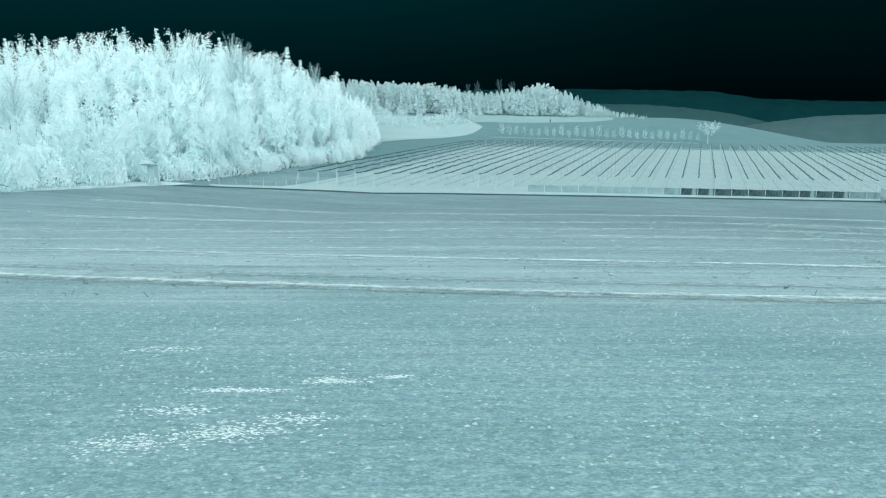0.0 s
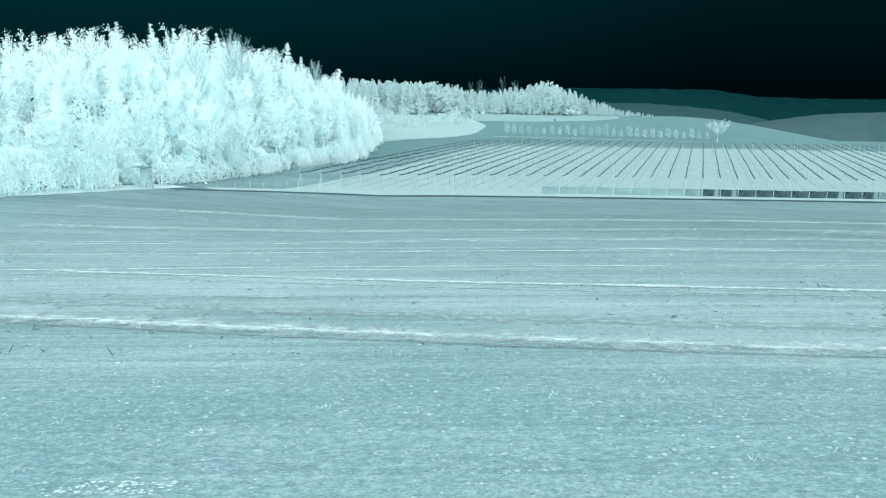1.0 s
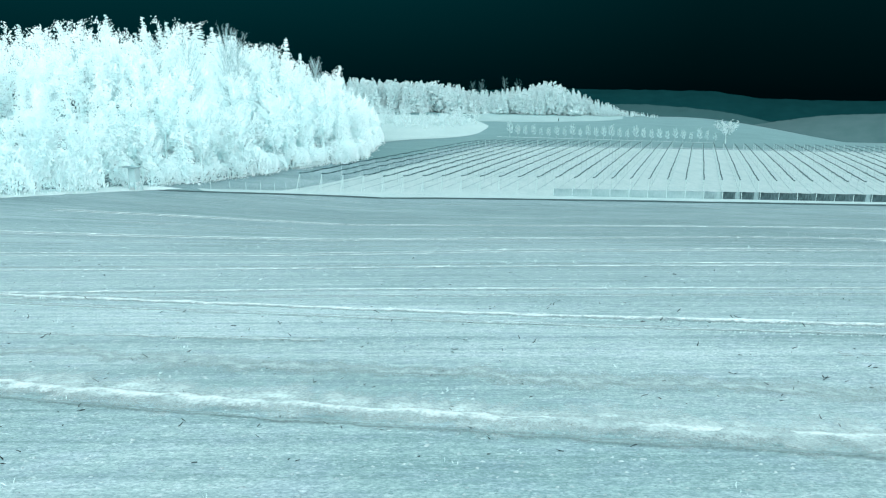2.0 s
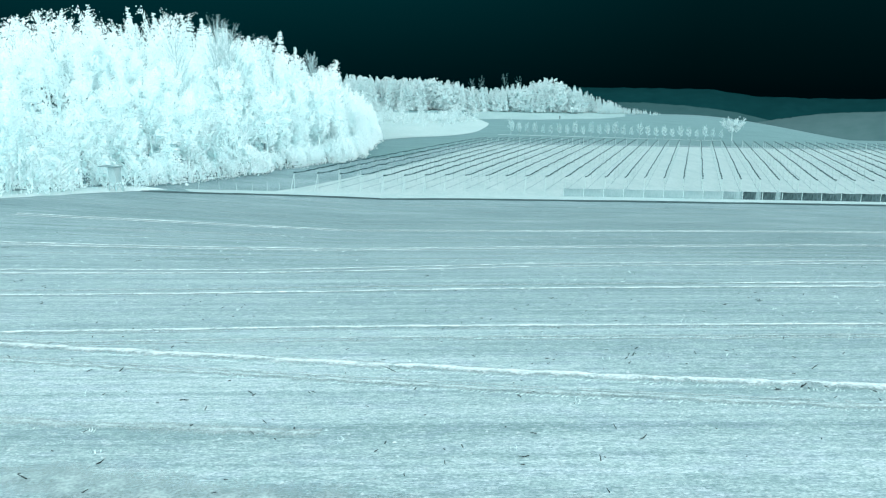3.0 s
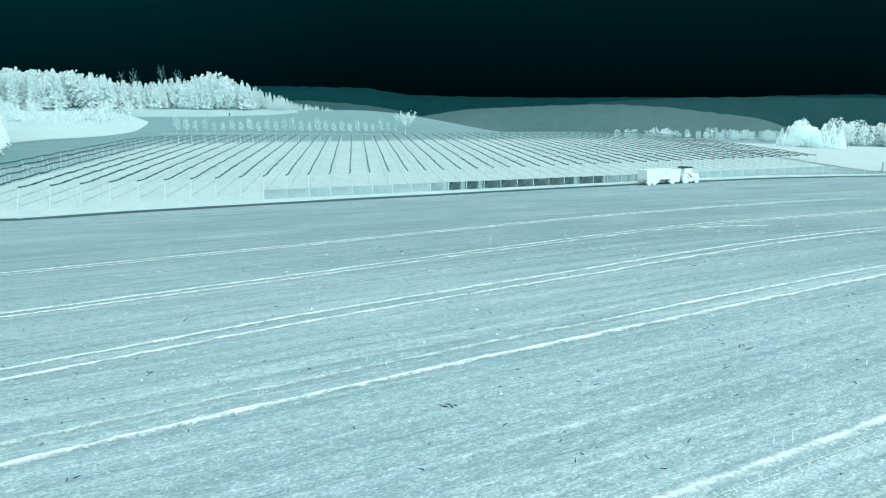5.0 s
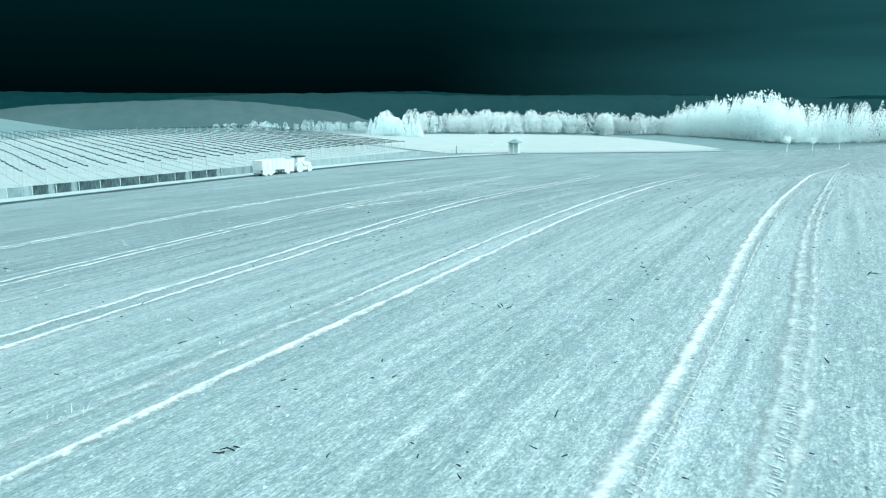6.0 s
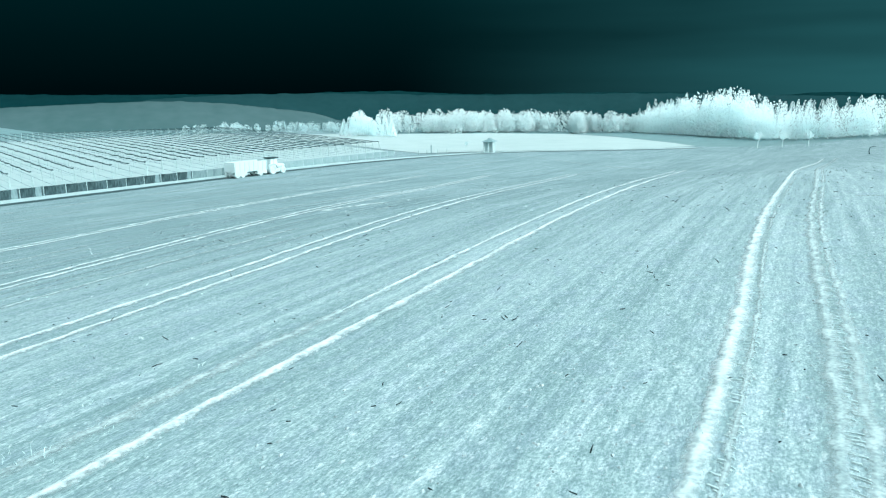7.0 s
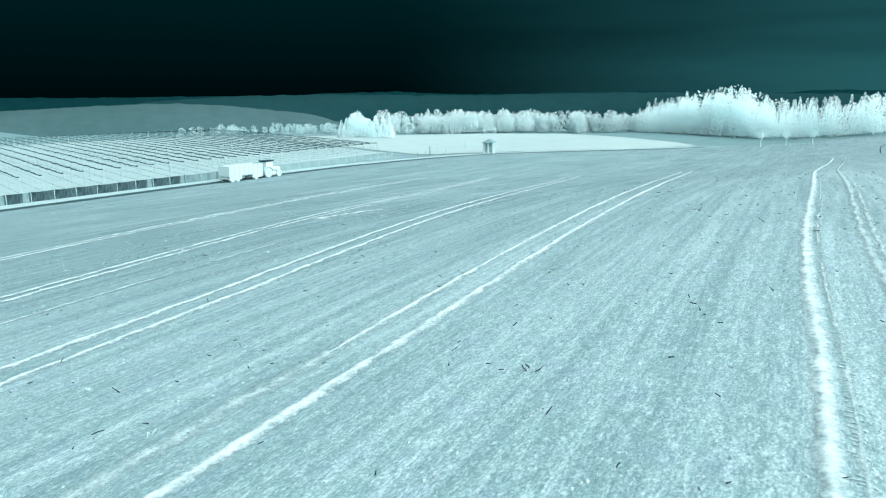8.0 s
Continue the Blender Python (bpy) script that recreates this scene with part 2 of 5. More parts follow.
SOIL = soil()
FAR_SOIL = mat("dark_far_field", (0.0821, 0.1847, 0.1984), (0.1163, 0.2326, 0.2462), 0.2, 2.0, (0.4, 1, 1))
ORCHARD_SOIL = mat("pale_orchard_ground", (0.225, 0.369, 0.3825), (0.297, 0.441, 0.4545), 0.35, 2.5, (1, 0.3, 1))
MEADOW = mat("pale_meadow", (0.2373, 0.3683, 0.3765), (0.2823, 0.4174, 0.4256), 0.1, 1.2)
# the haze below the far wood is painted into these two meadow colours
HAZY_MEADOW = mat("painted_haze_meadow", (0.225, 0.375, 0.386), (0.28, 0.435, 0.446), 0.06, 0.8)
CREST = mat("dim_painted_haze_meadow", (0.165, 0.30, 0.31), (0.215, 0.36, 0.37), 0.06, 0.8)
PALE_GRASS = mat("pale_grass", (0.36, 0.53, 0.545), (0.47, 0.65, 0.665), 0.6, 6, bump=0.5)
VERGE = mat("pale_verge", (0.216, 0.36, 0.3735), (0.297, 0.45, 0.4635), 0.5, 5)
ROAD = mat("dark_dirt_track", (0.0216, 0.0612, 0.0684), (0.0432, 0.1008, 0.1116), 0.4, 5)
RUT = mat("pale_tyre_rut", (0.35, 0.53, 0.55), (0.48, 0.675, 0.695), 1.9, 10.0, bump=0.6, dist=0.03, lo=0.32, hi=0.58, holes=0.24, fray=0.95, feather=0.26)
RUT_FAINT = mat("faint_tyre_rut", (0.25, 0.405, 0.425), (0.37, 0.55, 0.57), 2.6, 15.0, bump=0.5, dist=0.03, lo=0.36, hi=0.6, holes=0.28, fray=1.0, feather=0.3)
RUT_TRACE = mat("dim_drill_line", (0.21, 0.355, 0.372), (0.31, 0.475, 0.495), 2.6, 15.0, bump=0.4, dist=0.03, lo=0.36, hi=0.6, holes=0.28, fray=1.0, feather=0.3)
RUT_CLODS = mat("crumbled_pale_soil", (0.29, 0.46, 0.48), (0.43, 0.63, 0.65), 2.2, 11.0, bump=0.6, dist=0.04, lo=0.3, hi=0.56, holes=0.27, fray=1.0, feather=0.3)
DARK_STRIP = mat("dark_soil_strip", (0.14, 0.255, 0.27), (0.21, 0.35, 0.366), 1.6, 9.0, bump=0.5, dist=0.03, holes=0.27, fray=1.0, feather=0.3)
TREAD = mat("ribbed_soil", (0.27, 0.43, 0.45), (0.38, 0.57, 0.59), 2, 9, bump=0.3)
CLOD = mat("soil_crumb", (0.126, 0.2268, 0.2419), (0.2856, 0.4158, 0.4368), 2, 20, lo=0.3, hi=0.75, bump=0, island=0.3)
PALE_CRUMB = mat("pale_crumb", (0.36, 0.52, 0.54), (0.5, 0.68, 0.7), 2, 20, bump=0, island=0.2)
STALK = mat("dark_stalk", (0.002, 0.01, 0.012), (0.014, 0.04, 0.045), 2, 20, bump=0)
TUFT = mat("pale_tuft", (0.396, 0.6048, 0.6192), (0.4752, 0.6624, 0.6696), 2, 20, bump=0)
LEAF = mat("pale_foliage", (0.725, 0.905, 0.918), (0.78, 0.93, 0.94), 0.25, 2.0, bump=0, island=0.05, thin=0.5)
# leaf tones for further off: distance haze is put into their colour
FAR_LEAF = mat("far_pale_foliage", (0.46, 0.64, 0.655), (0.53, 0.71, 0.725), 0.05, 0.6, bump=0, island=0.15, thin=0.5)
HAZY_LEAF = mat("painted_haze_foliage", (0.54, 0.70, 0.71), (0.62, 0.78, 0.79), 0.05, 0.6, bump=0, island=0.1, thin=0.5)
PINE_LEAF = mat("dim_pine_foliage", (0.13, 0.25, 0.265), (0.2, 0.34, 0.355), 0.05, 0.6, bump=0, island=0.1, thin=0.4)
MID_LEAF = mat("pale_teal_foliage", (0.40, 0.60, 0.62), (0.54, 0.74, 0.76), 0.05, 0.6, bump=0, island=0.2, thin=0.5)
BARK = mat("pale_bark", (0.60, 0.82, 0.83), (0.74, 0.93, 0.94), 1, 9, (1, 1, 0.2), bump=0.3)
TWIG = mat("pale_twig", (0.26, 0.42, 0.44), (0.36, 0.54, 0.56), 1, 9, bump=0)
NET_ROLL = mat("dark_rolled_net", (0.010, 0.046, 0.054), (0.034, 0.10, 0.113), 1.5, 12, bump=0.5)
POST = mat("pale_post", (0.27, 0.42, 0.43), (0.34, 0.5, 0.51), 1, 14, (1, 1, 0.3), bump=0.2)
WIRE = mat("grey_teal_wire", (0.0864, 0.2016, 0.216), (0.144, 0.288, 0.3024), 1, 14, bump=0)
CLOTH_PALE = mat("pale_net_cloth", (0.145, 0.25, 0.262), (0.195, 0.315, 0.327), 0.5, 6, (1, 1, 0.3), bump=0.3)
CLOTH_MID = mat("middle_net_cloth", (0.085, 0.16, 0.17), (0.17, 0.28, 0.295), 0.6, 4, (1, 1, 0.3), bump=0.3)
CLOTH_DARK = mat("dark_net_cloth", (0.008, 0.028, 0.032), (0.06, 0.115, 0.125), 0.5, 4, (1, 1, 0.3), bump=0.3)
# haze is painted into the hill colours: the further the ridge, the darker
HILL_NEAR = mat("painted_haze_near_hill", (0.036, 0.085, 0.09), (0.048, 0.1, 0.107), 0.004, 0.05, bump=0, gloss=0.0)
HILL_MID = mat("painted_haze_middle_hill", (0.018, 0.056, 0.06), (0.024, 0.066, 0.071), 0.004, 0.05, bump=0, gloss=0.0)
HILL_EAST = mat("painted_haze_eastern_hill", (0.007, 0.034, 0.038), (0.010, 0.042, 0.047), 0.004, 0.05, bump=0, gloss=0.0)
HILL_FAR = mat("painted_haze_far_hill", (0.0016, 0.018, 0.0205), (0.0028, 0.025, 0.028), 0.003, 0.03, bump=0, gloss=0.0)
BODY = mat("pale_painted_metal", (0.37, 0.54, 0.55), (0.42, 0.59, 0.60), 0.4, 6, rough=0.45, bump=0.05)
TYRE = mat("pale_tyre_rubber", (0.40, 0.57, 0.58), (0.45, 0.62, 0.63), 1, 9, rough=0.8)
DARK_ROOF = mat("dark_cab_roof", (0.004, 0.03, 0.036), (0.01, 0.05, 0.06), 1, 9, rough=0.5, bump=0)
DARK_GLASS = mat("cab_glass", (0.44, 0.63, 0.65), (0.50, 0.69, 0.71), 1, 9, rough=0.1, bump=0)
WOOD = mat("grey_teal_boards", (0.25, 0.41, 0.43), (0.36, 0.54, 0.56), 1, 12, (1, 1, 0.2))
WOOD_DARK = mat("dark_teal_boards", (0.10, 0.2, 0.215), (0.17, 0.3, 0.315), 1, 12, (1, 1, 0.2))

# ---- the lie of the land ----
K = 1.65  # metres per unit of the plan
PLAN_Y = [-300, -60, 0, 20, 48, 70, 84, 92, 110, 150, 200, 265, 330, 420, 700, 1500]
PLAN_Z = [20, 6.5, 0, -2.6, -6.1, -8.4, -9.65, -9.75, -9.45, -9.1, -9.9, -4.6, -7, -20, -40, -60]
PLAN_X = [-300, -10, 5, 14, 22, 32, 45, 60, 130, 220, 262, 400, 1500]
EAST_FALL = [0, 0, 0, -0.06, -0.26, -0.85, -1.85, -3.05, -7.0, -9.5, -13, -32, -150]


def ease(t):
    t = np.clip(t, 0, 1)
    return t * t * (3 - 2 * t)


def height(x, y):
    """Ground level in metres."""
    x, y = np.asarray(x, float) / K, np.asarray(y, float) / K
    along = sum(np.interp(y + o, PLAN_Y, PLAN_Z) for o in (-6, -4, -2, 0, 2, 4, 6)) / 7
    east = sum(np.interp(x + o, PLAN_X, EAST_FALL) for o in (-5, -2.5, 0, 2.5, 5)) / 5
    s = ease((y - 30) / 57)
    bank = 0.055 * np.clip(-x - 8, 0, 90) * ease((y - 30) / 30) * (1 - ease((y - 110) / 60))
    fall = -9.0 * ease((x - 88) / 80) * ease((y - 165) / 50)
    fall = fall - 0.09 * np.clip(x - 238, 0, 3000)
    return K * (along + fall + east * (1 - s) - 0.021 * np.clip(x, -60, 400) * s + bank)


def on(x, y, up=0.0):
    """A place on the ground, from plan units."""
    return Vector((x * K, y * K, float(height(x * K, y * K)) + up))


def mesh_ob(name, verts, faces, material, parent=None, smooth=False, label=""):
    me = bpy.data.meshes.new(name)
    me.from_pydata([tuple(v) for v in verts], [], faces)
    me.materials.append(material)
    if smooth:
        me.polygons.foreach_set("use_smooth", [True] * len(me.polygons))
    me.update()
    ob = new(name, me)
    if parent is not None:
        ob.parent = parent
    if label:
        tagged(ob, label)
    return ob


def part(name, bm, material, parent, label="", smooth=False):
    me = bpy.data.meshes.new(name)
    bm.to_mesh(me)
    bm.free()
    me.materials.append(material)
    if smooth:
        me.polygons.foreach_set("use_smooth", [True] * len(me.polygons))
    ob = new(name, me)
    ob.parent = parent
    if label:
        tagged(ob, label)
    return ob


def empty(name, m, label, category, group=""):
    ob = new(name)
    ob.matrix_world = m
    return tagged(ob, label, category, group)


def sheet(name, xs, ys, material, up=0.0, label="", place=None):
    """A sheet that lies on the ground; place maps the two parameters to the plan."""
    gx, gy = np.meshgrid(xs, ys)
    if place is not None:
        gx, gy = place(gx, gy)
    z = height(gx, gy) + up
    n, m = len(xs), len(ys)
    faces = [(j * n + i, j * n + i + 1, (j + 1) * n + i + 1, (j + 1) * n + i) for j in range(m - 1) for i in range(n - 1)]
    ob = mesh_ob(name, np.stack([gx.ravel(), gy.ravel(), z.ravel()], 1).tolist(), faces, material, smooth=True)
    return tagged(ob, label, name.split("_")[0], kind="structure")


def spread(a, b, step, out, grow):
    """Coordinates that are even from a to b and grow apart beyond."""
    core = list(np.arange(a, b + step, step))
    d, lo, hi = step, core[0], core[-1]
    left, right = [], []
    while lo > -out or hi < out:
        d *= grow
        lo, hi = lo - d, hi + d
        left.append(lo)
        right.append(hi)
    return np.array(left[::-1] + core + right)


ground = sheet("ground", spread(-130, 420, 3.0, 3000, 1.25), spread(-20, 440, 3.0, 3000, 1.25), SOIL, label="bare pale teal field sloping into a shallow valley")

ground.data.materials.append(FAR_SOIL)
for f in ground.data.polygons:
    if f.center.y > 176 * K or f.center.x > 158 * K or f.center.y < -60 or f.center.x < -60 * K:
        f.material_index = 1


def lerp_line(points, step):
    """A polyline of plan units, in metres, at even steps, rounded."""
    p = np.array(points, float) * K
    seg = np.r_[0, np.cumsum(np.hypot(*np.diff(p, axis=0).T))]
    s = np.arange(0, seg[-1] + 1e-6, step)
    w = min(6.0, seg[-1] / 8)
    xy = [sum(np.interp(np.clip(s + o, 0, seg[-1]), seg, p[:, k]) for o in (-w, -w / 2, 0, w / 2, w)) / 5 for k in (0, 1)]
    return np.stack(xy, 1)


def ribbon(name, points, width, material, up=0.02, shift=0.0, ragged=0.25, step=0.3, label="", across=3, gaps=0.0, seed=0, lift=0.0):
    """A strip along a line on the ground with uneven edges; lift: how high its middle stands up."""
    rng = np.random.default_rng(seed)
    c = lerp_line(points, step)
    t = np.gradient(c, axis=0)
    t /= np.linalg.norm(t, axis=1)[:, None]
    nrm = np.stack([-t[:, 1], t[:, 0]], 1)
    k = len(c)
    if callable(width):
        width = width(c[:, 0])
    def wobble(n_):
        return np.convolve(rng.normal(size=k + n_), np.ones(n_) / n_ ** 0.5, "same")[:k]
    left = shift * K + width / 2 * (1 + ragged * (0.6 * wobble(3) + 0.5 * wobble(9)))
    right = shift * K - width / 2 * (1 + ragged * (0.6 * wobble(3) + 0.5 * wobble(9)))
    swell = np.clip(1 + 0.15 * wobble(7) + 0.15 * wobble(41), 0.4, 1.6) if lift else 0.0
    verts, faces = [], []
    for a in range(across + 1):
        f = a / across
        xy = c + nrm * (left * (1 - f) + right * f)[:, None]
        z = height(xy[:, 0], xy[:, 1]) + up + lift * math.sin(math.pi * f) * swell
        verts += np.column_stack([xy, z]).tolist()
    keep = wobble(25) / 1.0 > (-9 if not gaps else -1.0 + gaps)
    for a in range(across):
        for i in range(k - 1):
            if keep[i]:
                faces.append((a * k + i, (a + 1) * k + i, (a + 1) * k + i + 1, a * k + i + 1))
    ob = mesh_ob(name, verts, faces, material, smooth=True)
    uv = ob.data.uv_layers.new(name="across")
    uv.data.foreach_set("uv", [c_ for lp in ob.data.loops for c_ in ((lp.vertex_index // k) / across, 0.0)])
    return tagged(ob, label, "tyre track" if "rut" in name else name, kind="structure")


EDGE = [(-29.3, 75.3), (-25.5, 77.3), (-21.5, 79.8), (-12, 84.3), (0, 86.2), (20, 87), (60, 87.5), (80, 86.5), (97, 82.5), (108, 77), (118, 67.5), (135, 57), (152, 47)]
ribbon("verge", EDGE[1:], 5.5, VERGE, 0.05, 1.9, 0.12, 1.5, "pale grass verge between dirt track and fence", 2, seed=1)
ribbon("grass_strip", [(-38.9, 43), (-35.6, 57), (-33.6, 66), (-31.2, 74.6), (-28.6, 81.5)], 6.0, PALE_GRASS, 0.04, 0, 0.15, 1.0, "pale grass strip along the foot of the wood", 4, seed=4)
ribbon("road", EDGE, 2.3, ROAD, 0.06, 0.0, 0.1, 1.5, "narrow dark dirt track along the field edge", 2, seed=2)


# orchard ground, in row coordinates: across along the field edge, along up the rows
ROW_DIR = (math.sin(radians(20.8)), math.cos(radians(20.8)))
ROW_STEP, ROW_FIRST, ROW_LAST, ROW_LEN = 2.27, -17.23, 104.5, 72.0


def row_foot(x):
    return x, np.interp(x, [-28, -19.5, -12, -2, 104.5], [81.5, 86.2, 89.7, 92.4, 97.0])


def orchard_place(u, v):
    fx, fy = row_foot(u)
    return (fx + v * ROW_DIR[0]) * K, (fy + v * ROW_DIR[1]) * K


sheet("orchard_ground", np.arange(-18.2, 106.5, 2.0), np.arange(-3.4, 79.0, 1.9), ORCHARD_SOIL, 0.05, "pale ground between the orchard rows", orchard_place)


def between(a, b, nu, nv):
    """A patch between two polylines of the plan."""
    pa = [lerp_line(p, 1.0) for p in (a, b)]
    def place(u, v):
        out = []
        for k in (0, 1):
            ends = [np.interp(u, np.linspace(0, 1, len(p)), p[:, k]) for p in pa]
            out.append(ends[0] * (1 - v) + ends[1] * v)
        return out
    return np.linspace(0, 1, nu), np.linspace(0, 1, nv), place


u_, v_, pl = between([(104, 90), (111, 80.5), (120, 69), (136, 58.5), (158, 49.5)], [(128, 150), (160, 128), (188, 110), (205, 93), (166, 55)], 60, 30)
sheet("meadow_east", u_, v_, MEADOW, 0.12, "very pale meadow beyond the field edge", pl)
u_, v_, pl = between([(-60, 160), (-15.5, 166), (-8, 185), (10, 208), (14, 222)], [(-60, 252), (-15, 252), (0, 251), (10, 248), (15, 226)], 40, 30)
sheet("meadow_north", u_, v_, HAZY_MEADOW, 0.15, "pale meadow below the far wood, haze painted into its colour", pl)
u_, v_, pl = between([(-24, 112), (-8, 128), (3, 158), (11, 174), (40, 177), (80, 178), (120, 179), (140, 180)], [(-24, 168), (-15, 167.5), (-3, 192), (10, 209), (30, 264), (75, 264), (135, 235)], 70, 40)
sheet("far_field", u_, v_, FAR_SOIL, 0.1, "darker teal bare field above the orchard", pl)
u_, v_, pl = between([(10, 238), (30, 239), (54, 246), (64, 254)], [(10, 266), (30, 267), (54, 267), (68, 266)], 30, 12)
sheet("meadow_crest", u_, v_, CREST, 0.14, "pale meadow strip under the far wood, haze painted into its colour", pl)
ribbon("lane", [(14, 203), (38, 201.5), (57, 199.5), (75, 197.5)], 1.6, MEADOW, 0.2, 0, 0.1, 2, "pale lane under a row of young trees", 2, seed=3)

# ---- far hills ----


def ridge(name, knots, r, depth, material, label, low=-150.0, seed=0):
    """A hill ridge at distance r: (bearing, elevation) knots in degrees seen from the middle of the field."""
    rng = np.random.default_rng(seed)
    az = np.arange(knots[0][0], knots[-1][0] + 0.01, 0.2)
    el = np.interp(az, *np.array(knots).T)
    el = np.convolve(np.pad(el, 3, "edge"), np.ones(7) / 7, "valid") + 0.02 * np.convolve(rng.normal(size=len(az)), np.ones(4) / 2, "same")
    eye = np.array([-5.0, 38.0, 1.0])
    k, verts, faces = len(az), [], []
    for rr, top in ((r - depth, None), (r - depth * 0.5, 0.72), (r, 1.0), (r + depth * 0.5, 0.75), (r + depth, None)):
        for a, e_ in zip(np.radians(az), np.radians(el)):
            crest = eye[2] + r * math.tan(e_)
            z = low if top is None else low + (crest - low) * top
            verts.append((eye[0] + rr * math.sin(a), eye[1] + rr * math.cos(a), z))
    for j in range(4):
        faces += [(j * k + i, j * k + i + 1, (j + 1) * k + i + 1, (j + 1) * k + i) for i in range(k - 1)]
    return tagged(mesh_ob(name, verts, faces, material, smooth=True), label, "hill", kind="structure")


ridge("backdrop_far_hills", [(-180, -0.2), (-60, 0.1), (0, 0.3), (12, 0.42), (22, 0.26), (25, -0.3), (34, -0.47), (50, -0.42), (52, -0.3), (58.7, -0.14), (64.6, -0.42), (78, -0.19), (88, -0.42), (90, -0.15), (100, -0.3), (140, -0.1), (180, -0.2)], 2400, 300, HILL_FAR, "dark far hills with haze painted into their colour", -200, 1)
ridge("backdrop_middle_hill", [(6, -1.2), (12, -0.7), (16.4, -0.74), (19.4, -0.88), (23, -1.28), (26.2, -1.95), (30, -3.2)], 1500, 200, HILL_MID, "dark teal middle hill with haze painted into its colour", -160, 2)
ridge("backdrop_near_hill", [(20, -3.2), (25.1, -2.2), (28, -1.65), (31, -1.33), (33.9, -1.22), (39.5, -1.0), (43.4, -1.06), (46.3, -1.3), (49.7, -1.67), (51.6, -1.85), (54, -2.6), (60, -3.4)], 1100, 180, HILL_NEAR, "grey teal near hill with haze painted into its colour", -130, 3)

ridge("backdrop_eastern_hill", [(33, -1.6), (41, -0.72), (47, -0.42), (52, -0.36), (60, -0.45), (66, -0.5), (72, -0.36), (80, -0.3), (88, -0.42), (100, -0.5), (120, -1.5)], 2000, 200, HILL_EAST, "dim teal eastern hill with haze painted into its colour", -180, 4)

# ---- trees ----


def tube(points, radii, sides=5):
    """Vertices and faces of a tapered round limb along points."""
    verts, faces = [], []
    pts = [Vector(p) for p in points]
    for i, (p, r) in enumerate(zip(pts, radii)):
        d = (pts[min(i + 1, len(pts) - 1)] - pts[max(i - 1, 0)]).normalized()
        a = d.cross(Vector((0.3, 1, 0.1))).normalized()
        b = d.cross(a)
        for s in range(sides):
            w = 2 * math.pi * s / sides
            verts.append(tuple(p + a * r * math.cos(w) + b * r * math.sin(w)))
    for i in range(len(pts) - 1):
        for s in range(sides):
            t = (s + 1) % sides
            faces.append((i * sides + s, i * sides + t, (i + 1) * sides + t, (i + 1) * sides + s))
    faces.append(tuple(range(sides))[::-1])
    faces.append(tuple((len(pts) - 1) * sides + s for s in range(sides)))
    return verts, faces


def joined(pieces):
    verts, faces = [], []
    for v, f in pieces:
        o = len(verts)
        verts += v
        faces += [tuple(i + o for i in q) for q in f]
    return verts, faces


def leaf(c, d, s, w, rng, out=(0, 0, 0)):
    """A small pointed blade at c along d, folded a little and turned with its flat to the outside of the crown."""
    d = Vector(d).normalized()
    side = d.cross(Vector(rng.normal(size=3)) * (0.45 if any(out) else 1.0) + Vector(out)).normalized() * w
    up = d.cross(side).normalized() * s * 0.12
    c = Vector(c)
    v = [c, c + d * s * 0.45 + side + up, c + d * s, c + d * s * 0.45 - side + up]
    return [tuple(q) for q in v], [(0, 1, 2, 3)]


# brightness put into the shape: crown blades are turned to face the sun
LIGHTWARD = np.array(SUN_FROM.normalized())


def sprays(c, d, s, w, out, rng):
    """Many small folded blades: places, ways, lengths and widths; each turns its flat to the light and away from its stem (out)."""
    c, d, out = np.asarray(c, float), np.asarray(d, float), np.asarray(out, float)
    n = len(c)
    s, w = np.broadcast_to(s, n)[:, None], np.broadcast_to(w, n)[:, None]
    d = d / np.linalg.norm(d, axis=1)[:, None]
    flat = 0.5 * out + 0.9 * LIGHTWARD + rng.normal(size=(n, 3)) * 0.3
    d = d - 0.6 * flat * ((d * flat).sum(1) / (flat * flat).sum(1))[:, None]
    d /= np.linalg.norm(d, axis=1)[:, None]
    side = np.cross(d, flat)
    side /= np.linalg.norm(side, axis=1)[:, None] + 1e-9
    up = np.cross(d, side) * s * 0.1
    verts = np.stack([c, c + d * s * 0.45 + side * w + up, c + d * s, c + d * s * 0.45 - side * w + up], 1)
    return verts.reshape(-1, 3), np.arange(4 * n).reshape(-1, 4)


def gathered(pieces):
    """Joins pieces of vertices and four-sided faces."""
    o, v, f = 0, [], []
    for a, b in pieces:
        v.append(a)
        f.append(b + o)
        o += len(a)
    return np.concatenate(v), np.concatenate(f)


def foliage_ob(name, piece, material, parent=None):
    """A mesh of foliage blades."""
    return mesh_ob(name, piece[0].tolist(), piece[1].tolist(), material, parent)


